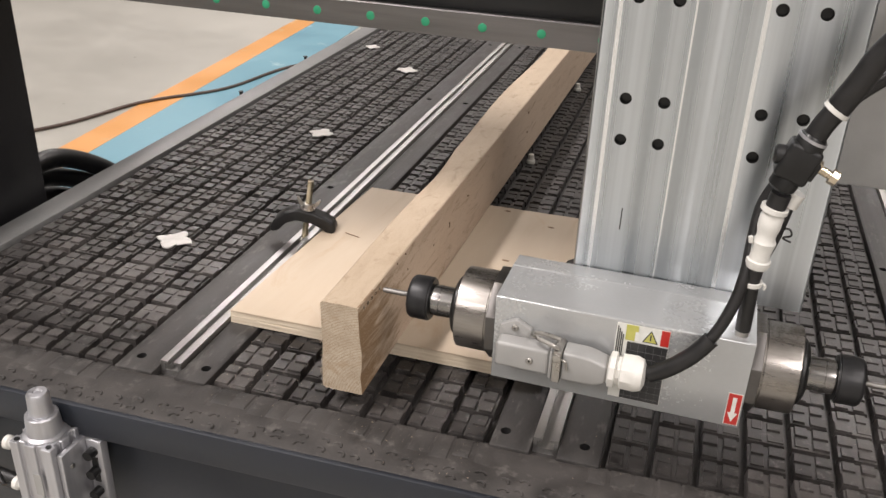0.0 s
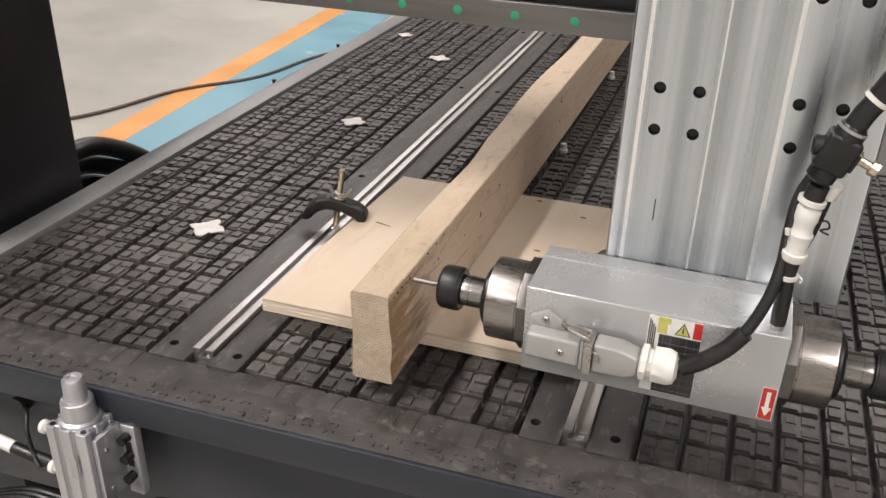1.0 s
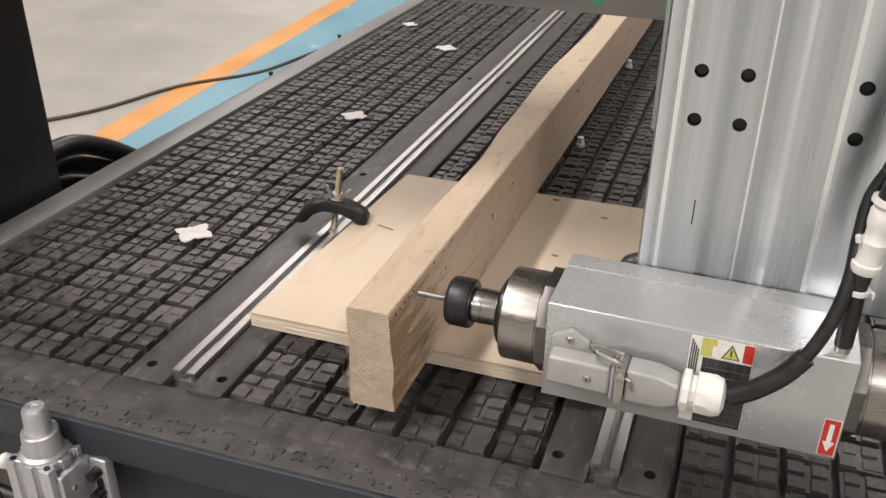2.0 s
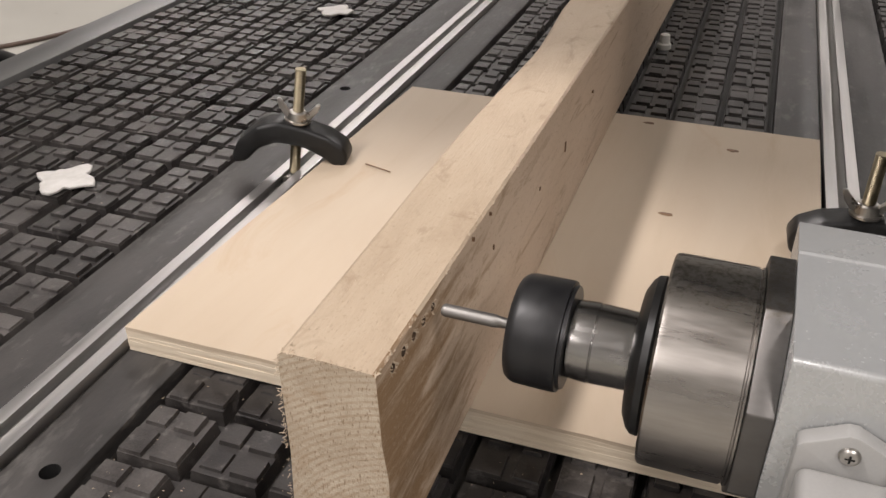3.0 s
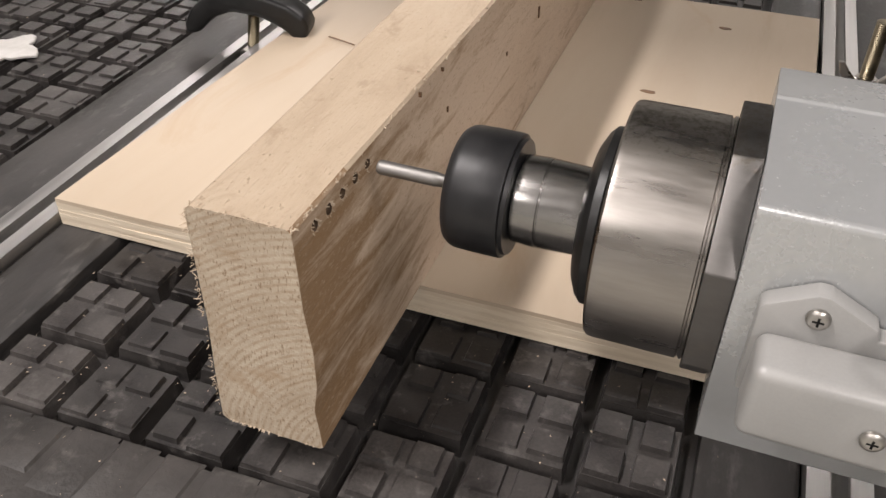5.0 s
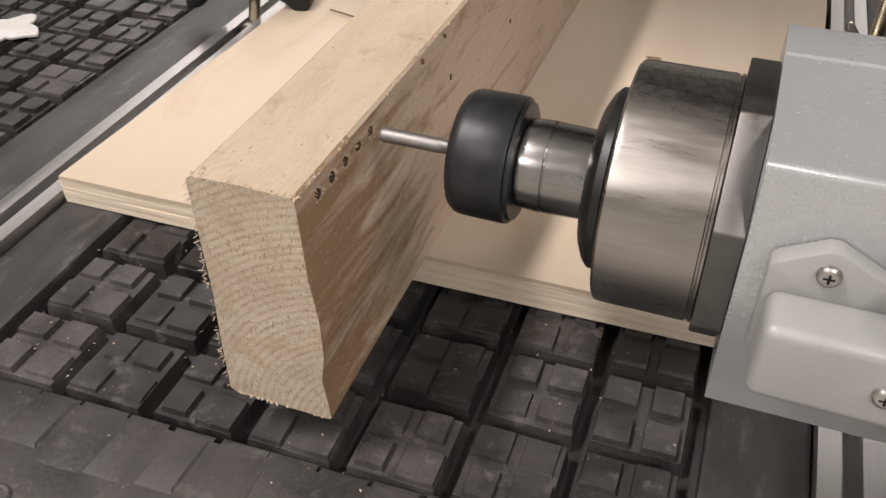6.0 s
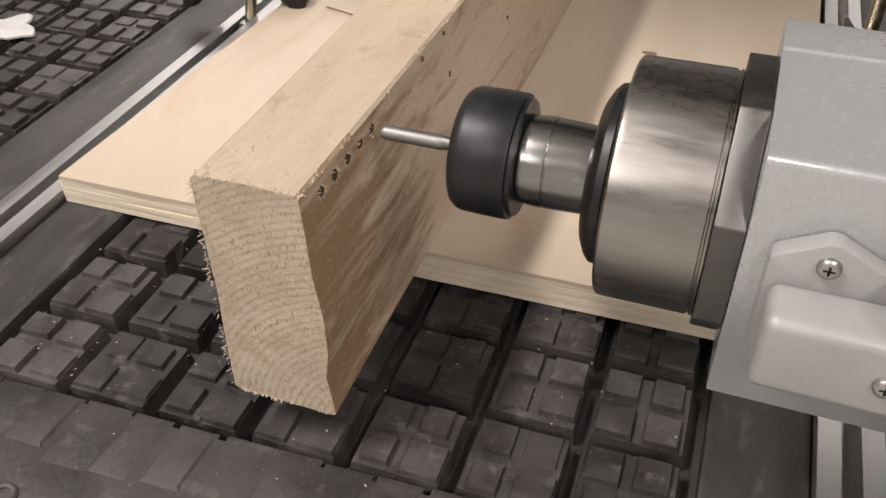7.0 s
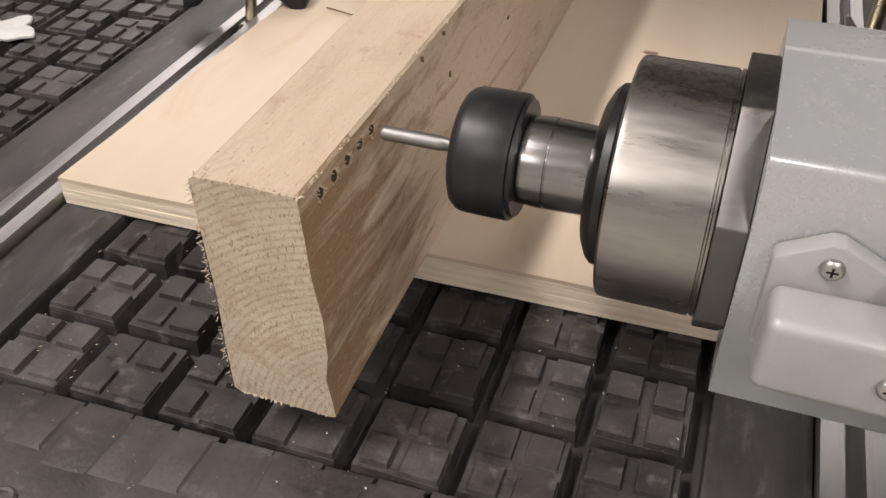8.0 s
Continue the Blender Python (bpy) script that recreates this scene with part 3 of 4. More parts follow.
# clamping strips with their slotted rails
def clamp_strip(x_rail, x0, x1):
    bm = bmesh.new()
    box(bm, x0, x_rail - 0.0155, -0.0155, 2.5, GROOVE + Z, Z, 0.0015)
    left = part("clamping_strip", bm, M_STRIP, bed, "scuffed grey flat strip with bolt holes")
    bm = bmesh.new()
    box(bm, x_rail + 0.0155, x1, -0.0155, 2.5, GROOVE + Z, Z, 0.0015)
    right = part("clamping_strip", bm, M_STRIP, bed, "scuffed grey flat strip with bolt holes")
    for ob, hx in ((left, x_rail - 0.049), (right, x_rail + 0.0435)):
        cut = bmesh.new()
        for k in range(5):
            lathe(cut, [(-0.012, 0.0062), (0.004, 0.0062)], "Z", (hx, 0.014 + k * 0.602, Z), 18)
        drill(ob, cut)
    # slotted aluminium rail, C-shaped in section, standing a little proud
    prof = [(-0.0145, GROOVE), (0.0145, GROOVE), (0.0145, 0.007), (0.0045, 0.007), (0.0045, 0.0035), (0.0095, 0.0035), (0.0095, -0.006), (-0.0095, -0.006), (-0.0095, 0.0035), (-0.0045, 0.0035), (-0.0045, 0.007), (-0.0145, 0.007)]
    bm = bmesh.new()
    prism(bm, [(x_rail + a, Z + b) for a, b in prof], "Y", 0.004, 2.5)
    part("slotted_rail", bm, M_ALU, bed, "bright slotted aluminium clamping rail")


clamp_strip(-0.2555, -0.3245, -0.1965)
clamp_strip(0.2265, 0.1645, 0.2900)
clamp_strip(0.7110, 0.6490, 0.7780)


def block(bm, at, w, d, seed):
    """One moulded block: a slab with four raised lands, uneven in size and height, round a cross groove."""
    rr = random.Random(seed)
    x, y, z = at
    gx, gy = rr.uniform(-0.0022, 0.0022), rr.uniform(-0.0022, 0.0022)
    low = -rr.uniform(0.0022, 0.0036)
    # feet of the four lands form a warped 4 x 4 grid on the slab
    foot, land_top = {}, {}
    for i in range(2):
        for j in range(2):
            g, ledge_x, ledge_y = rr.uniform(0.0022, 0.0034), 0.0004, 0.0004
            # some lands stop short of the outer edge and leave a ledge there
            if rr.random() < 0.40:
                ledge_x = rr.uniform(0.0020, 0.0048)
            if rr.random() < 0.30:
                ledge_y = rr.uniform(0.0015, 0.0040)
            xs = (ledge_x, w / 2 + gx - g) if i == 0 else (w / 2 + gx + g, w - ledge_x)
            ys = (ledge_y, d / 2 + gy - g) if j == 0 else (d / 2 + gy + g, d - ledge_y)
            h = z - rr.choice((0, 0, 0.0003, 0.0008, 0.0014))
            for a in range(2):
                for b in range(2):
                    foot[2 * i + a, 2 * j + b] = bm.verts.new((x + xs[a], y + ys[b], z + low))
                    land_top[2 * i + a, 2 * j + b] = bm.verts.new((x + xs[a] + (0.0006, -0.0006)[a], y + ys[b] + (0.0006, -0.0006)[b], h))
    for i in range(3):
        for j in range(3):
            ring = ((i, j), (i + 1, j), (i + 1, j + 1), (i, j + 1))
            if i % 2 or j % 2:
                bm.faces.new([foot[k] for k in ring])
            else:
                bm.faces.new([land_top[k] for k in ring])
                for p, q in zip(ring, ring[1:] + ring[:1]):
                    bm.faces.new((foot[p], foot[q], land_top[q], land_top[p]))
    edge = [(i, 0) for i in range(3)] + [(3, j) for j in range(3)] + [(3 - i, 3) for i in range(3)] + [(0, 3 - j) for j in range(3)]
    rim, base = [], []
    for i, j in edge:
        px = x if i == 0 else x + w if i == 3 else foot[i, j].co.x
        py = y if j == 0 else y + d if j == 3 else foot[i, j].co.y
        rim.append(bm.verts.new((px, py, z + low)))
        out_x, out_y = (i == 3) - (i == 0), (j == 3) - (j == 0)
        base.append(bm.verts.new((px + 0.0012 * out_x, py + 0.0012 * out_y, z + GROOVE)))
    for k in range(12):
        n = (k + 1) % 12
        bm.faces.new((rim[k], rim[n], foot[edge[n]], foot[edge[k]]))
        bm.faces.new((base[k], base[n], rim[n], rim[k]))


BW, BD = PX - 0.0086, PY - 0.0076
block_meshes = []
for s in range(14):
    bm = bmesh.new()
    block(bm, (0, 0, 0), BW, BD, s)
    block_meshes.append(mesh_of(bm, "block", M_PAD, False))
far = bmesh.new()
rows = int((Y1 - Y0) / PY)
pick = random.Random(3)
for field, x_start in enumerate((X_LEFT, X_MID, X_RIGHT, 0.782)):
    for r_i in range(rows):
        for c_i in range(7):
            bx, by = x_start + c_i * PX + 0.0043, Y0 + r_i * PY
            near = (field == 0 and r_i < 17) or (field == 1 and r_i < 17) or (field == 2 and r_i < 8)
            if near:
                ob = new("block", pick.choice(block_meshes))
                ob.parent = bed
                ob.location = (bx, by, Z)
            else:
                block(far, (bx, by, Z), BW, BD, pick.randrange(14))
tagged(part("block_field", far, M_PAD, bed, "far rows of moulded grid blocks", False), kind="stuff")

# the table stands slightly out of square to the timber
SKEW = 0.0227
for ob in bed.children:
    if ob.data.users > 1 or ob.name.split(".")[0] == "block":
        ob.location.y += SKEW * ob.location.x
    else:
        for v in ob.data.vertices:
            v.co.y += SKEW * v.co.x

# white plugs pressed into the grid
def plug(x, y, s, seed):
    rr = random.Random(seed)
    outline = []
    for k in range(28):
        a = 2 * math.pi * k / 28
        r = s * (0.66 + 0.34 * abs(math.cos(2 * a)) ** 1.5) * rr.uniform(0.80, 1.08)
        outline.append((r * math.cos(a), r * math.sin(a)))
    bm = bmesh.new()
    prism(bm, outline, "Z", -0.001, 0.0022, 0.0008, 1)
    for v in bm.verts:
        v.co.z += 0.0012 * noise.noise(v.co * 90)
    solid("vent_cover", bm, M_PLUG, "small white crumpled cross-shaped patch stuck on the grid table", "patch", "white patches on the table", at=(x, y, 0.0016))


for k, (x, y, s) in enumerate(((-0.452, 0.302, 0.031), (-0.455, 0.868, 0.029), (-0.459, 1.425, 0.029), (-0.64, 1.62, 0.022))):
    plug(x, y, s, 20 + k)
for k, (x, y) in enumerate(((0.010, 0.88), (0.006, 1.438))):
    bm = bmesh.new()
    lathe(bm, [(0, 0.009), (0.006, 0.009), (0.008, 0.007), (0.018, 0.006), (0.019, 0.004)], "Z", (0, 0, 0), 14)
    solid("suction_plug", bm, M_WHITEPL, "small white plastic plug standing on the table beside the timber", "plug", "white plugs by the timber", at=(x, y, 0.0005))

# ---- plywood sheet ----
PLY = 0.0205
corners = [(-0.239, 0.115), (0.202, 0.125), (0.197, 0.602), (-0.2235, 0.590)]
ob = thing("plywood_sheet", "pale birch plywood sheet with a few knots, lying on the table", "plywood sheet")
rr = random.Random(4)
for k in range(7):
    z0, z1 = 0.001 + (PLY - 0.001) * k / 7, 0.001 + (PLY - 0.001) * (k + 1) / 7
    out = []
    for i in range(4):
        p, q = Vector(corners[i]), Vector(corners[(i + 1) % 4])
        n = Vector((q.y - p.y, p.x - q.x)).normalized()
        for t in range(14):
            c = p.lerp(q, t / 14) + n * (rr.uniform(-0.0004, 0.0003) + (-0.0002 if k % 2 else 0.0))
            if i in (0, 1) and c.x > 0.19 and c.y < 0.14 and k < 6:
                c += Vector((rr.uniform(-0.004, 0.006), rr.uniform(-0.003, 0.003)))
            out.append(tuple(c))
    bm = bmesh.new()
    prism(bm, out, "Z", z0, z1 - 0.00005)
    part("veneer", bm, M_PLYTOP if k == 6 else (M_PLYDARK if k % 2 else M_PLYEDGE), ob, smooth=False)
rr = random.Random(8)
for kx, ky, ks in ((0.12, 0.546, 0.0042), (0.036, 0.583, 0.0036), (0.078, 0.40, 0.0040)):
    bm = bmesh.new()
    prism(bm, [(kx + ks * 1.5 * math.cos(a * math.pi / 6) * rr.uniform(0.8, 1.2), ky + ks * 0.7 * math.sin(a * math.pi / 6) * rr.uniform(0.7, 1.2)) for a in range(12)], "Z", PLY - 0.001, PLY + 0.0003)
    part("knot", bm, M_KNOT, ob, "small dark brown knot")
bm = bmesh.new()
tube(bm, [(-0.19, 0.395, PLY + 0.001), (-0.176, 0.390, PLY + 0.002), (-0.163, 0.388, PLY + 0.001)], 0.0006, 6, 4)
solid("wood_splinter", bm, M_KNOT, "thin dark splinter lying on the plywood", "splinter")

# ---- timber ----
BT, BB = 0.1385, 0.0215
LENGTH = 2.25
bm = bmesh.new()
NY, side = 90, []
sect0 = [(-0.0465, BT - 0.002), (-0.044, BT), (-0.022, BT + 0.0005), (-0.0015, BT), (0.0, BT - 0.0015), (0.0012, 0.118), (0.0018, 0.100), (0.0048, 0.080), (0.0052, 0.060), (0.0030, 0.045), (0.0050, 0.032), (0.0058, BB + 0.001), (0.004, BB), (-0.020, BB), (-0.043, BB), (-0.0455, BB + 0.002), (-0.0452, 0.050), (-0.0450, 0.080), (-0.0455, 0.110)]
rings = []
for j in range(NY + 1):
    y = LENGTH * (j / NY) ** 1.6
    ring = []
    for x, z in sect0:
        xx = x
        if x > -0.001 and z < 0.13:
            xx = x * math.exp(-y / 0.25)
        if x < -0.035:
            wane = 0.010 * max(0.0, min(1.0, (y - 0.42) / 0.12)) + 0.004 * math.sin(y * 9.0) * min(1, y / 0.3)
            xx = x - wane * (1.0 if z > 0.1 else 0.5)
        n = 0.0007 * noise.noise(Vector((xx * 30, y * 7, z * 30)))
        ring.append(bm.verts.new((xx + n, y + (0.0022 * (0.14 - z) / 0.12 * -1.0 if j == 0 else 0) + (0.0006 * noise.noise(Vector((xx * 90, 3.1, z * 90))) if j == 0 else 0), z + (n if z > 0.1 else 0))))
    rings.append(ring)
m_s = len(sect0)
for q, w in zip(rings, rings[1:]):
    for i in range(m_s):
        bm.faces.new((q[i], q[(i + 1) % m_s], w[(i + 1) % m_s], w[i]))
e0, e1 = bm.faces.new(list(reversed(rings[0]))), bm.faces.new(rings[-1])
e0.material_index = e1.material_index = 1
timber = solid("timber", bm, [M_TIMBER, M_ENDGRAIN, M_TIMBERSIDE], "rough-sawn pale pine timber standing on edge, drilled along its side", "timber")
for f in timber.data.polygons:
    if f.material_index == 0 and f.normal.x > 0.7:
        f.material_index = 2
cut = bmesh.new()
hz = 0.1302
for k in range(5):
    lathe(cut, [(-0.020, 0.0024), (0.012, 0.0026)], "X", (0, 0.0165 + k * 0.0122, hz), 16)
drill(timber, cut, M_BOREWOOD)
# torn fibres round the drilled holes and along the sawn end
bm = bmesh.new()
rr = random.Random(11)
for k in range(5):
    for q in range(14):
        a = rr.uniform(0, 2 * math.pi)
        c = Vector((0.0004, 0.0165 + k * 0.0122 + 0.0029 * math.cos(a), hz + 0.0029 * math.sin(a)))
        tube(bm, [c, c + Vector((rr.uniform(0.0005, 0.0016), rr.uniform(-0.001, 0.001), rr.uniform(-0.0012, 0.0012)))], 0.00022, 4, 1)
for q in range(95):
    z = rr.uniform(BB + 0.002, BT - 0.002)
    x = -0.0462 + rr.uniform(-0.0003, 0.0006)
    c = Vector((x, -0.0022 * (0.14 - z) / 0.12, z))
    tube(bm, [c, c + Vector((-0.0030 * rr.random() ** 3 - 0.0003, rr.uniform(-0.0014, 0.0008), rr.uniform(-0.0022, 0.0014)))], rr.uniform(0.0001, 0.00022), 4, 1)
for q in range(40):
    x = rr.uniform(-0.045, 0.0)
    c = Vector((x, 0.0003, BT - 0.0006))
    tube(bm, [c, c + Vector((rr.uniform(-0.002, 0.002), rr.uniform(-0.001, 0.003), rr.uniform(0.0003, 0.0016)))], rr.uniform(0.0002, 0.0004), 4, 1)
for q in range(60):
    x = rr.uniform(-0.043, 0.004)
    c = Vector((x, -0.0022, BB + 0.0006))
    tube(bm, [c, c + Vector((rr.uniform(-0.001, 0.001), rr.uniform(-0.001, 0.001), rr.uniform(-0.0012, -0.0003)))], rr.uniform(0.00015, 0.0004), 4, 1)
for q in range(110):
    y = 0.36 * rr.random() ** 1.6
    c = Vector((rr.uniform(-0.0012, 0.0004), y, BT - rr.uniform(0.0, 0.0014)))
    tube(bm, [c, c + Vector((rr.uniform(-0.0003, 0.0012), rr.uniform(-0.0030, 0.0030), rr.uniform(-0.0010, 0.0009)))], rr.uniform(0.0002, 0.0005), 4, 1)
for q in range(120):
    c = Vector((rr.uniform(-0.044, -0.002), 0.20 * rr.random() ** 2, BT + 0.0002))
    tube(bm, [c, c + Vector((rr.uniform(-0.0008, 0.0008), rr.uniform(-0.0022, 0.0022), rr.uniform(0.0, 0.0006)))], rr.uniform(0.00012, 0.0003), 4, 1)
tagged(part("torn_fibre", bm, M_FIBRE, timber, "pale torn wood fibres at the cut edges"), kind="stuff")
bm = bmesh.new()
for y, z, l, h in ((0.270, 0.092, 0.0020, 0.0022), (0.163, 0.106, 0.0012, 0.003), (0.126, 0.034, 0.0014, 0.002), (0.345, 0.088, 0.002, 0.008), (0.125, 0.133, 0.0008, 0.0025), (0.155, 0.133, 0.0008, 0.002), (0.205, 0.072, 0.002, 0.001), (0.110, 0.062, 0.003, 0.0012), (0.44, 0.10, 0.003, 0.002), (0.86, 0.11, 0.004, 0.003), (0.86, 0.07, 0.004, 0.003)):
    box(bm, 0.0, 0.0016, y, y + l, z, z + h)
tagged(part("nick", bm, M_KNOT, timber, "small dark nicks and resin spots"), kind="stuff")


# ---- hold-down clamps ----
def clamp(at, turn, lean):
    c = thing("hold_down_clamp", "black hold-down clamp with threaded stud and wing nut on plywood", "clamp", at, turn, "clamps on the plywood")
    c.matrix_world = pose(*at, 0, lean, turn)
    top = [(-0.062, 0.000), (-0.064, 0.010), (-0.058, 0.022), (-0.040, 0.034), (-0.018, 0.040), (0.010, 0.038), (0.034, 0.034), (0.052, 0.026), (0.058, 0.016), (0.054, 0.0045), (0.046, 0.0030), (0.034, 0.012), (0.010, 0.019), (-0.018, 0.019), (-0.036, 0.012), (-0.046, 0.002), (-0.050, 0.000)]
    bm = bmesh.new()
    prism(bm, [(a * 0.88, b + 0.009) if a > -0.03 else (a * 0.88, b + 0.009 * max(0, (a + 0.064) / 0.034)) for a, b in top], "Y", -0.014, 0.014, 0.004, 3)
    arm = part("arm", bm, M_BLACKPART, c, "black rubber-coated cast arm")
    cut = bmesh.new()
    lathe(cut, [(0.0, 0.0075), (0.09, 0.0075)], "Z", (0.0, 0, 0), 18)
    drill(arm, cut)
    bm = bmesh.new()
    prof, z = [], -0.004
    while z < 0.098:
        prof += [(z, 0.0044), (z + 0.0007, 0.0050)]
        z += 0.0014
    lathe(bm, prof, "Z", (0, 0, 0), 14)
    part("threaded_stud", bm, M_STUD, c, "yellowish zinc plated threaded stud")
    bm = bmesh.new()
    lathe(bm, [(0.0485, 0.0068), (0.0485, 0.0120), (0.0503, 0.0120), (0.0504, 0.0092), (0.057, 0.0080), (0.058, 0.0068)], "Z", (0, 0, 0), 20, True)
    part("nut_body", bm, M_ZINC, c, "zinc plated nut")
    for s in (-1, 1):
        bm = bmesh.new()
        prism(bm, [(s * 0.0072, 0.0515), (s * 0.011, 0.0508), (s * 0.0175, 0.059), (s * 0.0200, 0.067), (s * 0.0168, 0.0675), (s * 0.0125, 0.0620), (s * 0.0072, 0.0565)], "Y", -0.0018, 0.0018, 0.0008, 1)
        part("wing", bm, M_ZINC, c, "zinc plated wing")
    bm = bmesh.new()
    box(bm, -0.0085, 0.0085, -0.011, 0.011, -0.011, -0.005, 0.001)
    part("slot_nut", bm, M_ZINC, c)
    return c


clamp((-0.2600, 0.388, 0.0085), 14, 8)
clamp((0.2215, 0.385, 0.0085), 184, 0)

# ---- double-ended spindle ----
sp = thing("spindle_motor", "double-ended spindle motor, grey housing, steel noses and drill bits", "spindle motor", (XS, YS, ZS))


def turned(name, prof, material, label="", parent=None, seg=64):
    bm = bmesh.new()
    lathe(bm, prof, "X", (0, 0, 0), seg)
    return part(name, bm, material, parent or sp, label)


# folded sheet-metal housing: a flat lid with one crease along it
bm = bmesh.new()
prism(bm, [(-0.0505, -0.0533), (-0.0505, 0.0482), (-0.0499, 0.0497), (-0.0484, 0.0503), (0.0238, 0.0509), (0.0253, 0.0519), (0.0270, 0.0509), (0.0560, 0.0492), (0.0560, -0.0533)], "X", 0.1555, 0.4245, 0.0005, 2)
housing = part("housing", bm, M_HOUSE, sp, "silver-grey painted metal housing")
for side in (0, 1):
    def X(a):
        return a if side == 0 else 0.580 - a
    def run(prof):
        pts = [(X(a), r) for a, r in prof]
        return pts if side == 0 else list(reversed(pts))
    bm = bmesh.new()
    x0, x1 = sorted((X(0.1447), X(0.1553)))
    flat_r = 0.0498 / math.cos(math.pi / 8)
    prism(bm, [(flat_r * math.cos(math.pi * (2 * k + 1) / 8), flat_r * math.sin(math.pi * (2 * k + 1) / 8)) for k in range(8)], "X", x0, x1, 0.0008, 2)
    part("adapter_plate", bm, M_PLATE, sp, "grey steel eight-sided adapter plate")
    nose = turned("nose", run([(0.1068, 0.0300), (0.1068, 0.0460), (0.1078, 0.0472), (0.1100, 0.0475), (0.1420, 0.0475), (0.1424, 0.0466), (0.1430, 0.0466), (0.1434, 0.0475), (0.1443, 0.0475), (0.1446, 0.0460), (0.1446, 0.0300)]), M_STEEL, "worn turned steel nose", seg=96)
    turned("seal_ring", run([(0.0970, 0.0215), (0.0974, 0.0285), (0.0998, 0.0335), (0.1020, 0.0358), (0.1050, 0.0362), (0.1066, 0.0345)]), M_BLACKPART, "black seal ring")
    shaft = turned("shaft", run([(0.0690, 0.0170), (0.0692, 0.0181), (0.0785, 0.0187), (0.0792, 0.0186), (0.0795, 0.0181), (0.0799, 0.0181), (0.0802, 0.0185), (0.0945, 0.0180), (0.0969, 0.0178)]), M_STEEL2, "polished steel spindle shaft")
    nut = turned("collet_nut", run([(0.0420, 0.0090), (0.0420, 0.0226), (0.0426, 0.0238), (0.0446, 0.0253), (0.0468, 0.0259), (0.0560, 0.0261), (0.0648, 0.0261), (0.0662, 0.0258), (0.0666, 0.0244), (0.0682, 0.0240), (0.0685, 0.0185)]), M_NUT, "black round collet nut", seg=72)
    bm = bmesh.new()
    rings, n = [], 20
    for i in range(33):
        t = i / 32
        a = X(0.0055 + (0.0424 - 0.0055) * t)
        tw = 0 if t < 0.72 else (t - 0.72) * 5.0
        ring = []
        for k in range(n):
            th = 2 * math.pi * k / n
            flute = 0.0 if t < 0.72 else 0.0007 * (0.5 + 0.5 * math.cos(2 * th))
            r = (0.0032 - flute) if i else 0.0026 - flute
            ring.append(bm.verts.new((a, r * math.cos(th + tw), r * math.sin(th + tw))))
        rings.append(ring)
    for q, w in zip(rings, rings[1:]):
        for k in range(n):
            bm.faces.new((q[k], q[(k + 1) % n], w[(k + 1) % n], w[k]))
    bm.faces.new(list(reversed(rings[0])))
    bm.faces.new(rings[-1])
    part("drill_bit", bm, M_BIT, nut, "bright steel drill bit")

# plug connector on the front of the housing
FY = -0.0505
conn = thing("spindle_connector", "grey cast plug connector with metal latch and white gland", "connector", (XS, YS + FY, ZS))
bm = bmesh.new()
prism(bm, [(0.1632, -0.0170), (0.1632, 0.0195), (0.1650, 0.0212), (0.1790, 0.0287), (0.1826, 0.0287), (0.1985, 0.0205), (0.1995, 0.0165), (0.2235, 0.0165), (0.2235, -0.0170)], "Y", -0.0085, -0.0004, 0.0010, 2)
part("mounting_plate", bm, M_DIECAST, conn, "grey cast flange with a pointed top")
bm = bmesh.new()
prism(bm, [(0.1645, -0.0175), (0.1650, 0.0125), (0.2235, 0.0125), (0.2235, -0.0180)], "Y", -0.0300, -0.0087, 0.0042, 5)
part("socket_body", bm, M_DIECAST, conn, "grey cast socket body with rounded edges")
bm = bmesh.new()
box(bm, 0.2238, 0.2275, -0.0312, -0.0050, -0.0195, 0.0150, 0.0015)
part("socket_rim", bm, M_DIECAST, conn)
bm = bmesh.new()
prism(bm, [(0.2372, -0.0190), (0.2372, 0.0155), (0.2640, 0.0150), (0.2848, 0.0085), (0.2848, -0.0120), (0.2720, -0.0185)], "Y", -0.0312, -0.0050, 0.0035, 3)
part("plug_hood", bm, M_DIECAST, conn, "grey cast plug hood with chamfered end")
bm = bmesh.new()
box(bm, 0.2280, 0.2368, -0.0335, -0.0045, -0.0215, 0.0170, 0.0012)
part("latch_band", bm, M_ZINC, conn, "bright metal latch band")
bm = bmesh.new()
tube(bm, [(0.2330, -0.0290, 0.0185), (0.2250, -0.0310, 0.0225), (0.2110, -0.0280, 0.0250), (0.2030, -0.0220, 0.0250), (0.2060, -0.0165, 0.0245), (0.2190, -0.0160, 0.0240), (0.2320, -0.0165, 0.0215)], 0.0024, 10, 6)
part("latch_lever", bm, M_ZINC, conn, "bright metal latch lever")
bm = bmesh.new()
lathe(bm, [(-0.0370, 0.0030), (-0.0365, 0.0046), (-0.0340, 0.0046)], "Y", (0.2324, 0, 0.0100), 16)
part("latch_pivot", bm, M_ZINC, conn, "bright metal latch pivot")
bm = bmesh.new()
tube(bm, [(0.2370, -0.0330, 0.0080), (0.2424, -0.0340, 0.0060), (0.2440, -0.0330, -0.0040)], 0.0011, 8, 5)
part("latch_spring", bm, M_ZINC, conn)
gl = [(0.2850, 0.0150), (0.2868, 0.0195), (0.2925, 0.0198), (0.2936, 0.0150), (0.2975, 0.0150), (0.2990, 0.0192), (0.3140, 0.0196), (0.3205, 0.0172), (0.3236, 0.0100)]
bm = bmesh.new()
lathe(bm, gl, "X", (0, -0.0200, 0.0010), 10)
part("cable_gland", bm, M_WHITEPL, conn, "white nylon cable gland")
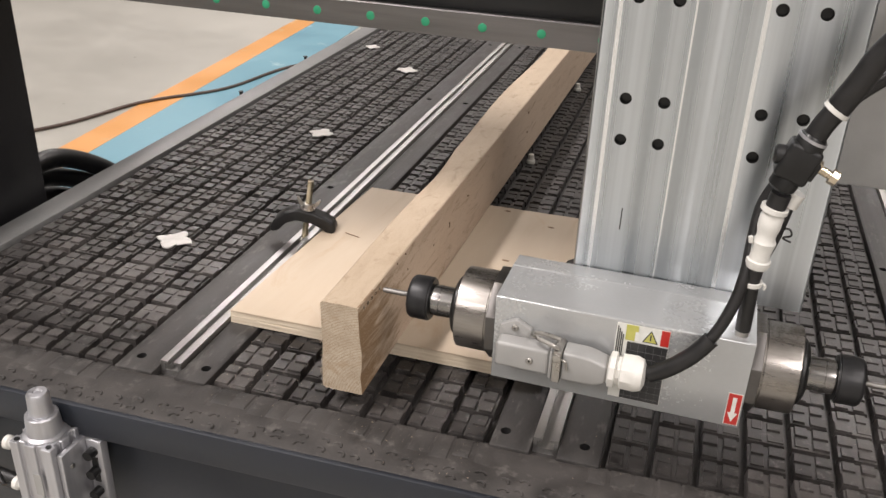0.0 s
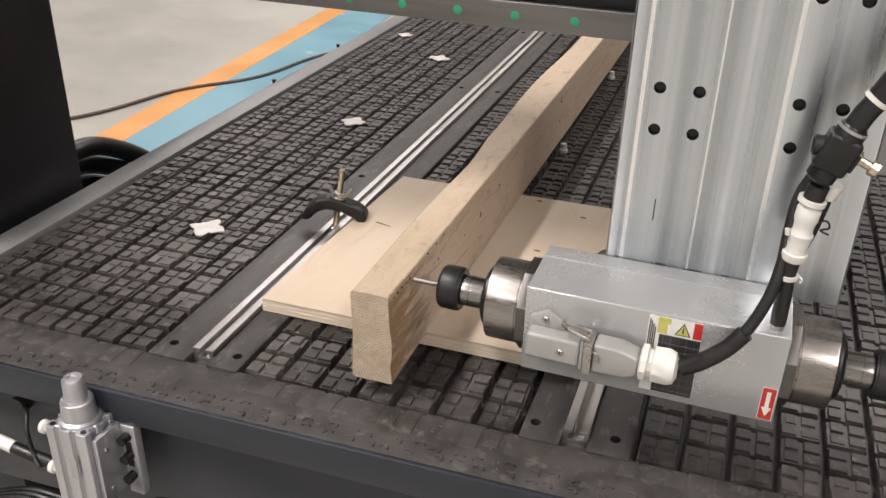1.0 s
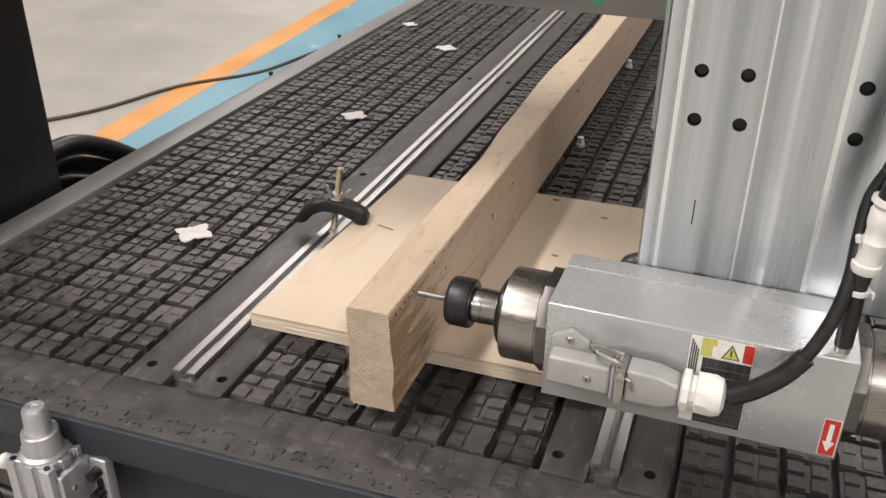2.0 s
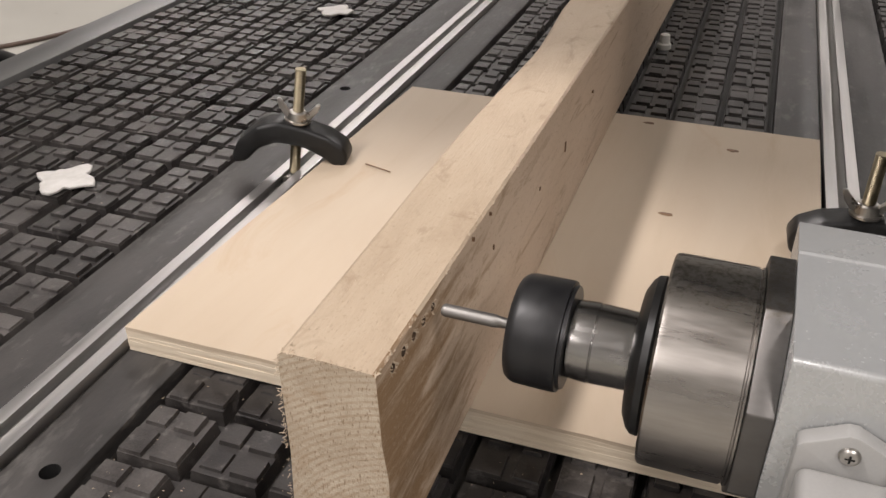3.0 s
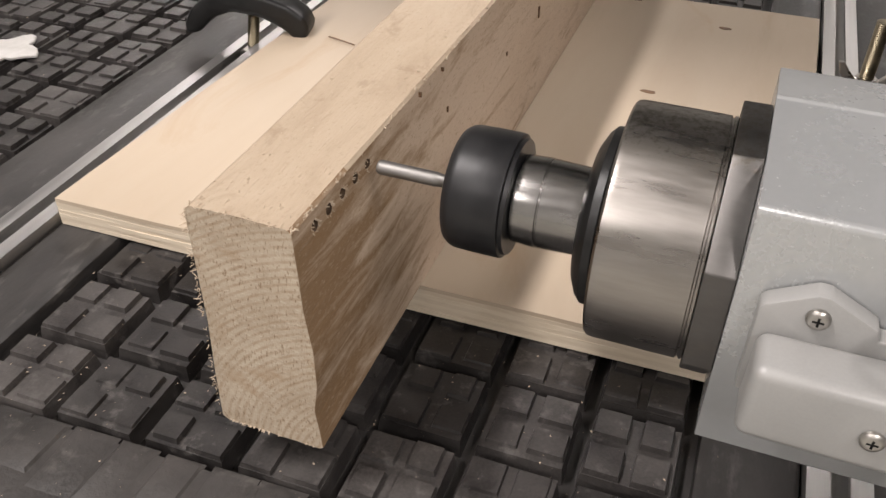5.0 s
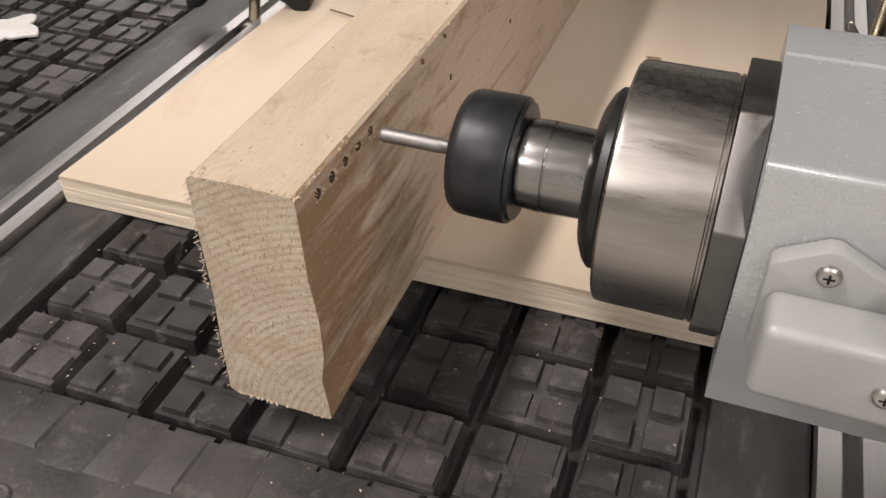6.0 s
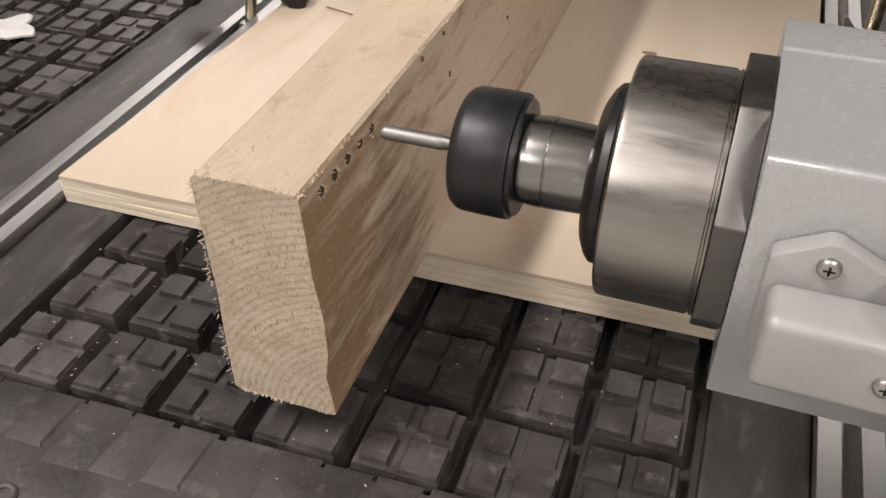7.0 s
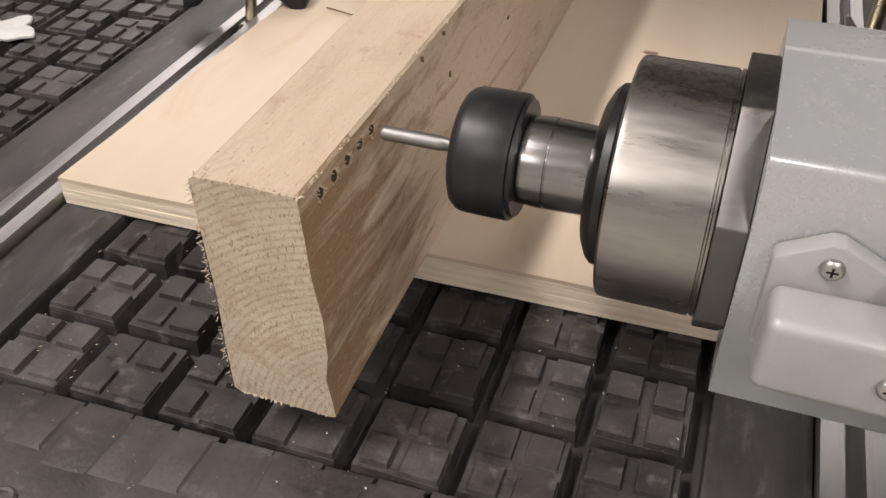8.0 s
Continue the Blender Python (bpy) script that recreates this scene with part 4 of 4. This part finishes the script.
for sx, sz, sy in ((0.1808, 0.0205, -0.0087), (0.2030, -0.0030, -0.0302)):
    bm = bmesh.new()
    lathe(bm, [(-0.0022, 0.0022), (-0.0020, 0.0030), (-0.0012, 0.0037), (0.0, 0.0038)], "Y", (sx, sy, sz), 20)
    scr = part("screw", bm, M_ZINC, conn, "cross-head steel screw")
    cut = bmesh.new()
    box(cut, sx - 0.0004, sx + 0.0004, sy - 0.004, sy - 0.0014, sz - 0.0018, sz + 0.0018)
    drill(scr, cut)
    cut = bmesh.new()
    box(cut, sx - 0.0018, sx + 0.0018, sy - 0.004, sy - 0.0014, sz - 0.0004, sz + 0.0004)
    drill(scr, cut)

# data plate and arrow sticker
plate = thing("data_plate", "printed specification sticker with warning triangle and black table", "label", (XS, YS + FY, ZS))


def flat(name, x0, x1, z0, z1, lift, material, parent, label=""):
    bm = bmesh.new()
    box(bm, x0, x1, -lift - 0.0003, -lift, z0, z1)
    return part(name, bm, material, parent, label)


flat("backing", 0.2865, 0.3412, -0.0455, 0.0470, 0.0002, M_STICKER, plate, "pale sticker backing")
flat("black_table", 0.2990, 0.3408, -0.0450, 0.0262, 0.0007, M_PRINT, plate, "black printed table")
flat("yellow_panel", 0.2965, 0.3090, 0.0280, 0.0465, 0.0007, M_YELLOW, plate, "yellow printed panel")
flat("red_panel", 0.3322, 0.3408, 0.0280, 0.0465, 0.0007, M_RED, plate, "red printed panel")
flat("white_panel", 0.3062, 0.3108, 0.0285, 0.0395, 0.0011, M_STICKER, plate)
bm = bmesh.new()
prism(bm, [(0.3140, 0.0290), (0.3300, 0.0290), (0.3220, 0.0440)], "Y", -0.0011, -0.0007)
tri = part("warning_triangle", bm, M_PRINT, plate, "black warning triangle")
bm = bmesh.new()
prism(bm, [(0.3157, 0.0300), (0.3283, 0.0300), (0.3220, 0.0420)], "Y", -0.0014, -0.0011)
part("triangle_field", bm, M_YELLOW, tri, "yellow triangle field")
flat("mark", 0.3213, 0.3227, 0.0320, 0.0390, 0.0014, M_PRINT, tri)
for k in range(8):
    flat("text_bar", 0.2995, 0.3400, -0.0410 + k * 0.0082, -0.0407 + k * 0.0082, 0.0011, M_GREYINK, plate)
for k in range(5):
    flat("column_bar", 0.3030 + k * 0.0080, 0.3033 + k * 0.0080, -0.0445, 0.0255, 0.0012, M_GREYINK, plate)
for k in range(4):
    flat("side_bar", 0.2878 + k * 0.0020, 0.2889 + k * 0.0020, -0.004 + k * 0.004, 0.0430 - k * 0.003, 0.0007, M_PRINT, plate)
arrow = thing("arrow_sticker", "small red sticker with a white arrow pointing down", "label", (XS, YS + FY, ZS))
flat("backing", 0.4085, 0.4232, -0.0505, -0.0110, 0.0002, M_STICKER, arrow, "white sticker border")
flat("red_field", 0.4093, 0.4224, -0.0498, -0.0117, 0.0006, M_RED, arrow, "red sticker field")
bm = bmesh.new()
prism(bm, [(0.4138, -0.0160), (0.4138, -0.0350), (0.4108, -0.0350), (0.4159, -0.0460), (0.4210, -0.0350), (0.4179, -0.0350), (0.4179, -0.0160)], "Y", -0.0012, -0.0009)
part("arrow", bm, M_STICKER, arrow, "white arrow")

# ---- gantry with its milled column ----
gan = thing("gantry", "black machine gantry with steel rail and milled aluminium column", "machine gantry", (0, YS, 0))
bm = bmesh.new()
steps = [(0.2150, 0.0455), (0.2170, 0.0437), (0.2290, 0.0435), (0.2325, 0.0435), (0.2360, 0.0435), (0.2700, 0.0435), (0.2760, 0.0441), (0.3010, 0.0437), (0.3090, 0.0436), (0.3340, 0.0435), (0.3365, 0.0440), (0.3390, 0.0435), (0.3690, 0.0435), (0.3725, 0.0435), (0.3760, 0.0435), (0.4090, 0.0437), (0.4150, 0.0443), (0.4410, 0.0442), (0.4470, 0.0435), (0.4660, 0.0437), (0.4680, 0.0455)]
prism(bm, [(p, q) for p, q in steps] + [(0.4680, 0.1470), (0.2150, 0.1470)], "Z", 0.1720, 1.05)
col = part("column", bm, M_COLUMN, gan, "streaky milled aluminium column plate, highlights in its colour, bolt holes coloured shade-black")
# Thin brighter strips paint highlight lines down the column front.
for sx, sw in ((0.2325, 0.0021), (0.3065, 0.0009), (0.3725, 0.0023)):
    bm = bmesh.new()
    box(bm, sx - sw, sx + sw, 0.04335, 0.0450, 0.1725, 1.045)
    part("streak", bm, M_HIGHLIGHT, gan, "thin bright strip standing in for a highlight on the column")
# Bolt bores take the near-black lining, so their shade is painted in.
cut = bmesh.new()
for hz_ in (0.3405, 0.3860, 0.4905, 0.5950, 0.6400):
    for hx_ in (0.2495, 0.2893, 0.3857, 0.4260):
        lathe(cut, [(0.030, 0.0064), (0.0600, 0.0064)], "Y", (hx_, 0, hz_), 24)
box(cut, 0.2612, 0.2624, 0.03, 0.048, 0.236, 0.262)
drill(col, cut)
for hz_ in (0.3405, 0.3860, 0.4905, 0.5950, 0.6400):
    for hx_ in (0.2495, 0.2893, 0.3857, 0.4260):
        bm = bmesh.new()
        lathe(bm, [(0.0500, 0.0030), (0.0500, 0.0056), (0.0595, 0.0058)], "Y", (hx_, 0, hz_), 18)
        part("socket_screw", bm, M_BLACKPART, gan, "black socket screw sunk in its bore")
# the column rides on the cross beam with the spindle
for ob in gan.children:
    ob.data.transform(Matrix.Translation((XS + 0.0045, 0.0145, -0.0045)))
bm = bmesh.new()
box(bm, 0.205, 0.72, 0.1620, 0.2250, 0.283, 0.98, 0.003)
part("carriage_plate", bm, M_DIECAST, gan, "light grey carriage plate")
bm = bmesh.new()
box(bm, -0.76, 1.25, 0.2430, 0.4600, 0.4020, 0.70, 0.006)
beam = part("cross_beam", bm, M_BLACKPAINT, gan, "black painted cross beam")
bm = bmesh.new()
prism(bm, [(0.2300, 0.3830), (0.2300, 0.4150), (0.2315, 0.4165), (0.2425, 0.4165), (0.2425, 0.3830)], "X", -0.75, 1.24)
part("linear_rail", bm, M_RAIL, gan, "ground steel linear rail")
for k in range(25):
    bm = bmesh.new()
    lathe(bm, [(0.2294, 0.0052), (0.2297, 0.0058), (0.2302, 0.0058)], "Y", (-0.7170 + k * 0.0765, 0, 0.3990), 16)
    part("rail_cap", bm, M_GREEN, gan, "green rail bolt cap")
bm = bmesh.new()
box(bm, -0.76, 1.25, 0.2200, 0.2425, 0.4500, 0.4580, 0.002)
part("cover_strip", bm, M_BLACKPAINT, gan)
for x0, x1 in ((-1.02, -0.7625), (1.2525, 1.50)):
    bm = bmesh.new()
    box(bm, x0, x1, 0.04, 0.312, -0.42, 0.80, 0.006)
    post = part("post", bm, M_BLACKPAINT, gan, "black painted gantry post")
    bm = bmesh.new()
    box(bm, x0 + 0.02, x1 - 0.02, 0.00, 0.39, -0.50, -0.425, 0.006)
    part("slide_block", bm, M_BLACKPAINT, gan)
runway = thing("side_runway", "dark steel runway carrying the gantry beside the table", "machine rail", (0, 0, FLOOR_Z))
for x0, x1 in ((-0.99, -0.80), (1.27, 1.47)):
    bm = bmesh.new()
    box(bm, x0, x1, -0.05, 2.5, 0.0, 0.299, 0.006)
    part("runway_beam", bm, M_FRAME, runway)

# ---- cables and hoses ----
bm = bmesh.new()
tube(bm, [(0.3200, -0.0700, 0.0010), (0.3380, -0.0715, 0.0120), (0.3590, -0.0710, 0.0300), (0.3800, -0.0650, 0.0570), (0.3940, -0.0560, 0.0920), (0.4000, -0.0450, 0.1260), (0.4010, -0.0300, 0.1560), (0.4040, -0.0180, 0.1880), (0.4180, -0.0150, 0.2220), (0.4350, -0.0180, 0.2560), (0.4600, -0.0200, 0.3000), (0.5600, -0.02, 0.4000), (0.72, 0.0, 0.61)], 0.0060, 16)
power = solid("power_cable", bm, M_RUBBER, "thick black power cable rising from the spindle plug", "cable", at=(XS, YS, ZS))
bm = bmesh.new()
tube(bm, [(0.3270, -0.0712, 0.0045), (0.3450, -0.0720, 0.0170), (0.3650, -0.0700, 0.0360), (0.3800, -0.0655, 0.0560)], 0.0088, 16)
part("sleeve", bm, M_RUBBER, power, "loose black heat-shrink sleeve")
air = thing("air_hose", "black air hose with white fittings and black flow valve", "air hose", (XS, YS, ZS))


def aline(name, pts, r, material, label="", seg=16, steps=6):
    bm = bmesh.new()
    tube(bm, pts, r, seg, steps)
    return part(name, bm, material, air, label)


aline("fitting", [(0.4095, -0.0350, 0.0500), (0.4095, -0.0350, 0.0590)], 0.0066, M_ZINC, "metal hose fitting", steps=1)
aline("hose", [(0.4095, -0.0350, 0.0570), (0.4085, -0.0390, 0.0900), (0.4072, -0.0430, 0.1150), (0.4088, -0.0450, 0.1370)], 0.0078, M_RUBBER, "black air hose")
aline("cable_tie", [(0.4071, -0.0428, 0.1130), (0.4073, -0.0431, 0.1172)], 0.0102, M_WHITEPL, "white cable tie", steps=1)
aline("tie_tail", [(0.4165, -0.0440, 0.1160), (0.4200, -0.0450, 0.1140), (0.4195, -0.0455, 0.1100)], 0.0014, M_WHITEPL, seg=8)
bm = bmesh.new()
lathe(bm, [(-0.004, 0.0100), (0.0, 0.0116), (0.004, 0.0116), (0.005, 0.0098), (0.010, 0.0092), (0.018, 0.0102), (0.024, 0.0112), (0.028, 0.0090), (0.034, 0.0092), (0.040, 0.0108), (0.050, 0.0110), (0.054, 0.0094), (0.057, 0.0086)], "Z", (0, 0, 0), 22)
for v in bm.verts:
    v.co = Matrix.Rotation(radians(4), 4, "Y") @ v.co + Vector((0.4088, -0.0450, 0.1370))
part("push_fitting", bm, M_WHITEPL, air, "white plastic push fitting")
aline("release_tab", [(0.3985, -0.0500, 0.1600), (0.3970, -0.0500, 0.1660)], 0.0022, M_WHITEPL, seg=8, steps=1)
aline("collar", [(0.4126, -0.0450, 0.1930), (0.4134, -0.0450, 0.1975)], 0.0128, M_WHITEPL, "white plastic collar", steps=1)
aline("hose", [(0.4130, -0.0450, 0.1950), (0.4160, -0.0450, 0.2110)], 0.0095, M_RUBBER)
aline("branch_joint", [(0.4300, -0.0330, 0.2100), (0.4250, -0.0330, 0.1960)], 0.0088, M_WHITEPL, "milky plastic branch joint", steps=1)
aline("branch_tube", [(0.4255, -0.0330, 0.1970), (0.4235, -0.0330, 0.1830), (0.4190, -0.0345, 0.1600), (0.4130, -0.0360, 0.1380), (0.4100, -0.0370, 0.1200)], 0.0058, M_RUBBER, "thin black branch tube")
bm = bmesh.new()
box(bm, -0.0155, 0.0155, -0.013, 0.013, -0.018, 0.018, 0.0045, 3)
box(bm, -0.0100, 0.0185, -0.010, 0.010, -0.010, 0.008, 0.002, 2)
box(bm, -0.0150, -0.0100, -0.008, 0.008, -0.010, 0.012, 0.002, 2)
lathe(bm, [(-0.030, 0.0100), (-0.027, 0.0130), (-0.019, 0.0134), (-0.015, 0.0118), (0.012, 0.0118), (0.014, 0.0134), (0.024, 0.0134), (0.028, 0.0108)], "Z", (0, 0, 0), 20)
for v in bm.verts:
    v.co = Matrix.Rotation(radians(20), 4, "Y") @ v.co + Vector((0.4235, -0.0450, 0.2440))
lathe(bm, [(-0.0125, 0.0065), (-0.0105, 0.0092), (0.010, 0.0092)], "X", (0.4140, -0.046, 0.2490), 16)
part("flow_valve", bm, M_BLACKPART, air, "black plastic flow valve")
aline("valve_neck_ring", [(0.4312, -0.0450, 0.2655), (0.4322, -0.0450, 0.2680)], 0.0138, M_ALUBODY, "thin metal ring", steps=1)
aline("brass_stem", [(0.4350, -0.0450, 0.2420), (0.4450, -0.0450, 0.2385), (0.4530, -0.0455, 0.2350)], 0.0042, M_BRASS, "brass valve stem")
aline("brass_nut", [(0.4390, -0.0450, 0.2410), (0.4425, -0.0450, 0.2395)], 0.0078, M_BRASS, "brass valve nut", 6, 1)
aline("brass_knob", [(0.4530, -0.0455, 0.2350), (0.4590, -0.0460, 0.2325)], 0.0072, M_BRASS, "brass valve knob", 8, 1)
aline("upper_hose", [(0.4320, -0.0450, 0.2670), (0.4385, -0.0450, 0.2830), (0.4460, -0.0450, 0.2960)], 0.0100, M_RUBBER, "thick black hose")
aline("white_ring", [(0.4440, -0.0450, 0.2930), (0.4462, -0.0450, 0.2966)], 0.0122, M_WHITEPL, "white plastic ring", steps=1)
aline("main_hose", [(0.4450, -0.0450, 0.2945), (0.4590, -0.0455, 0.3240), (0.4730, -0.0460, 0.3530), (0.5200, -0.0480, 0.4150), (0.70, 0.02, 0.60)], 0.0112, M_RUBBER, "thick black hose sleeve")
aline("wire_end", [(0.4170, -0.040, 0.1700), (0.4290, -0.042, 0.1760), (0.4330, -0.043, 0.1700), (0.4260, -0.042, 0.1660), (0.4340, -0.043, 0.1630)], 0.0010, M_RUBBER, "thin black wire end", 8)

# ---- positioning cylinder on the front of the table ----
CX, CY = -0.350, -0.131
cyl = thing("positioning_cylinder", "silver pneumatic positioning cylinder bolted to the front of the table", "pneumatic cylinder", (CX, CY, 0.002))
cyl.scale = (0.70, 0.70, 0.70)
bm = bmesh.new()
prof = []
for a, b in (((-0.042, -0.040), (0.042, -0.040)), ((0.042, -0.040), (0.042, 0.040)), ((0.042, 0.040), (-0.042, 0.040)), ((-0.042, 0.040), (-0.042, -0.040))):
    a, b = Vector(a), Vector(b)
    d = (b - a).normalized()
    n = Vector((-d.y, d.x))
    for t0, t1 in ((0.20, 0.36), (0.60, 0.76)):
        p, q = a.lerp(b, t0), a.lerp(b, t1)
        prof += [tuple(a)] if t0 < 0.3 else []
        prof += [tuple(p), tuple(p + n * 0.006), tuple(q + n * 0.006), tuple(q)]
prism(bm, prof, "Z", -0.230, -0.056, 0.0012, 1)
part("body", bm, M_ALUBODY, cyl, "ribbed extruded aluminium body")
bm = bmesh.new()
lathe(bm, [(-0.0559, 0.036), (-0.052, 0.036), (-0.049, 0.030), (-0.016, 0.0275), (-0.014, 0.0255)], "Z", (0, 0, 0), 40)
part("collar", bm, M_ALUBODY, cyl, "rounded aluminium collar")
bm = bmesh.new()
lathe(bm, [(-0.014, 0.0195), (0.000, 0.0195), (0.0245, 0.0185), (0.0290, 0.0155), (0.0295, 0.0080), (0.0270, 0.0065), (0.0270, 0.0010)], "Z", (0, 0, 0), 36)
part("stop_pin", bm, M_ALUBODY, cyl, "turned metal stop pin")
bm = bmesh.new()
box(bm, 0.0540, 0.0850, 0.0280, 0.0460, -0.230, -0.076, 0.002)
brk = part("bracket", bm, M_ALUBODY, cyl, "flat aluminium bracket with black screws")
bm = bmesh.new()
box(bm, 0.0425, 0.0535, -0.030, 0.0460, -0.215, -0.072, 0.002)
part("side_plate", bm, M_ALUBODY, cyl)
# A near-black block on the bracket face paints the shade of a slot.
bm = bmesh.new()
box(bm, 0.0625, 0.0745, 0.0262, 0.0279, -0.165, -0.112)
part("slot", bm, M_HOLE, brk, "shade-black block standing in for a slot in the bracket")
bm = bmesh.new()
box(bm, -0.0035, 0.0120, -0.0412, -0.0402, -0.160, -0.115)
part("sticker", bm, M_DIECAST, cyl, "small pale sticker")
for zz in (-0.098, -0.140, -0.185):
    bm = bmesh.new()
    lathe(bm, [(0.0100, 0.0045), (0.0100, 0.0092), (0.0278, 0.0092)], "Y", (0.0685, 0, zz), 16)
    part("screw", bm, M_BLACKPART, brk, "black socket screw")
for zz in (-0.105, -0.190):
    bm = bmesh.new()
    lathe(bm, [(0.0536, 0.0045), (0.0560, 0.0045), (0.0570, 0.0030)], "X", (0, -0.010, zz), 14)
    part("bolt", bm, M_ZINC, cyl, "small bright bolt")
for hx_, hy_ in ((-0.032, -0.031), (0.032, -0.031), (-0.032, 0.031), (0.032, 0.031)):
    bm = bmesh.new()
    lathe(bm, [(-0.0559, 0.0050), (-0.0545, 0.0050), (-0.0544, 0.0025)], "Z", (hx_, hy_, 0), 14)
    part("corner_screw", bm, M_BLACKPART, cyl, "dark sunk corner screw")
for zz in (-0.078, -0.168):
    bm = bmesh.new()
    lathe(bm, [(-0.070, 0.0080), (-0.066, 0.0125), (-0.058, 0.0125), (-0.055, 0.0085), (-0.0421, 0.0085)], "X", (0, -0.022, zz), 18)
    part("air_fitting", bm, M_WHITEPL, cyl, "white push-in air fitting")
bm = bmesh.new()
tube(bm, [(CX - 0.046, CY - 0.014, -0.115), (CX - 0.072, CY - 0.010, -0.132), (CX - 0.092, CY, -0.118), (CX - 0.098, CY + 0.004, -0.090), (CX - 0.110, CY + 0.020, -0.078), (-0.4925, -0.085, -0.0875)], 0.0032, 10)
solid("air_tube", bm, M_RUBBER, "thin black air tube looping beside the cylinder", "air tube")
bm = bmesh.new()
lathe(bm, [(-0.02, 0.012), (0.0, 0.012), (0.002, 0.016), (0.012, 0.016), (0.013, 0.011)], "Y", (0, 0, 0), 18)
solid("cable_grommet", bm, M_BLACKPART, "black cable grommet on the table front", "grommet", at=(-0.4925, -0.076, -0.0875))
bm = bmesh.new()
tube(bm, [(-0.62, -0.11, -0.126), (-0.535, -0.112, -0.1386), (-0.475, -0.112, -0.1480), (-0.40, -0.108, -0.160)], 0.0085, 12)
sens = solid("sensor_cable", bm, M_RUBBER, "black sensor cable with a white printed tag", "cable")
bm = bmesh.new()
tube(bm, [(-0.522, -0.112, -0.1406), (-0.496, -0.112, -0.1447)], 0.0089, 12, 2)
part("tag", bm, M_STICKER, sens, "white cable tag")
bundle = thing("hose_bundle", "bundle of black hoses running under the cylinder", "hose bundle")
for k in range(3):
    bm = bmesh.new()
    tube(bm, [(-0.62, -0.18, -0.215 - k * 0.012), (-0.52, -0.145 - k * 0.008, -0.205), (-0.45, -0.135 - k * 0.008, -0.186), (-0.38, -0.130 - k * 0.01, -0.190), (-0.31, -0.130 - 0.01 * k, -0.180), (-0.245, -0.130 - 0.008 * k, -0.138), (-0.17, -0.120 - 0.004 * k, -0.165), (-0.08, -0.11, -0.26)], 0.006, 12)
    part("hose", bm, M_RUBBER, bundle)
# drag chain of hoses lying beside the table behind the post
drag = thing("drag_hose", "thick black hoses curving down beside the table", "hose")
for k in range(3):
    bm = bmesh.new()
    tube(bm, [(-0.90 - 0.03 * k, 0.36, -0.03 - 0.05 * k), (-0.90 - 0.03 * k, 0.52, -0.010 - 0.045 * k), (-0.90 - 0.02 * k, 0.62, -0.040 - 0.045 * k), (-0.90, 0.74, -0.12 - 0.04 * k), (-0.90, 0.84, -0.24), (-0.90, 0.90, -0.45)], 0.020, 12)
    part("hose", bm, M_RUBBER, drag)

# wood dust and chips fallen round the drilled end
bm = bmesh.new()
rr = random.Random(17)
for k in range(720):
    x, y = rr.uniform(-0.19, 0.16), rr.uniform(-0.09, 0.11)
    if k > 420:
        x, y = rr.uniform(-0.68, 0.6), rr.uniform(-0.09, 0.4)
    size = 0.0002 + 0.0009 * rr.random() ** 4
    a = rr.uniform(0, math.pi)
    c, q = math.cos(a) * size, math.sin(a) * size
    zt = 0.0003 if y > 0 else -0.0025
    vs = [bm.verts.new((x + dx, y + dy, zt + dz)) for dx, dy, dz in ((c, q, 0), (-q * 0.5, c * 0.5, 0), (-c, -q, 0.0002), (q * 0.5, -c * 0.5, 0.0003))]
    tip = bm.verts.new((x, y, zt + size * 0.5))
    bm.faces.new(vs)
    for i in range(4):
        bm.faces.new((vs[i], vs[(i + 1) % 4], tip))
solid("wood_dust", bm, M_FIBRE, "fine pale wood dust scattered on the table", "wood dust", kind="stuff", smooth=False)
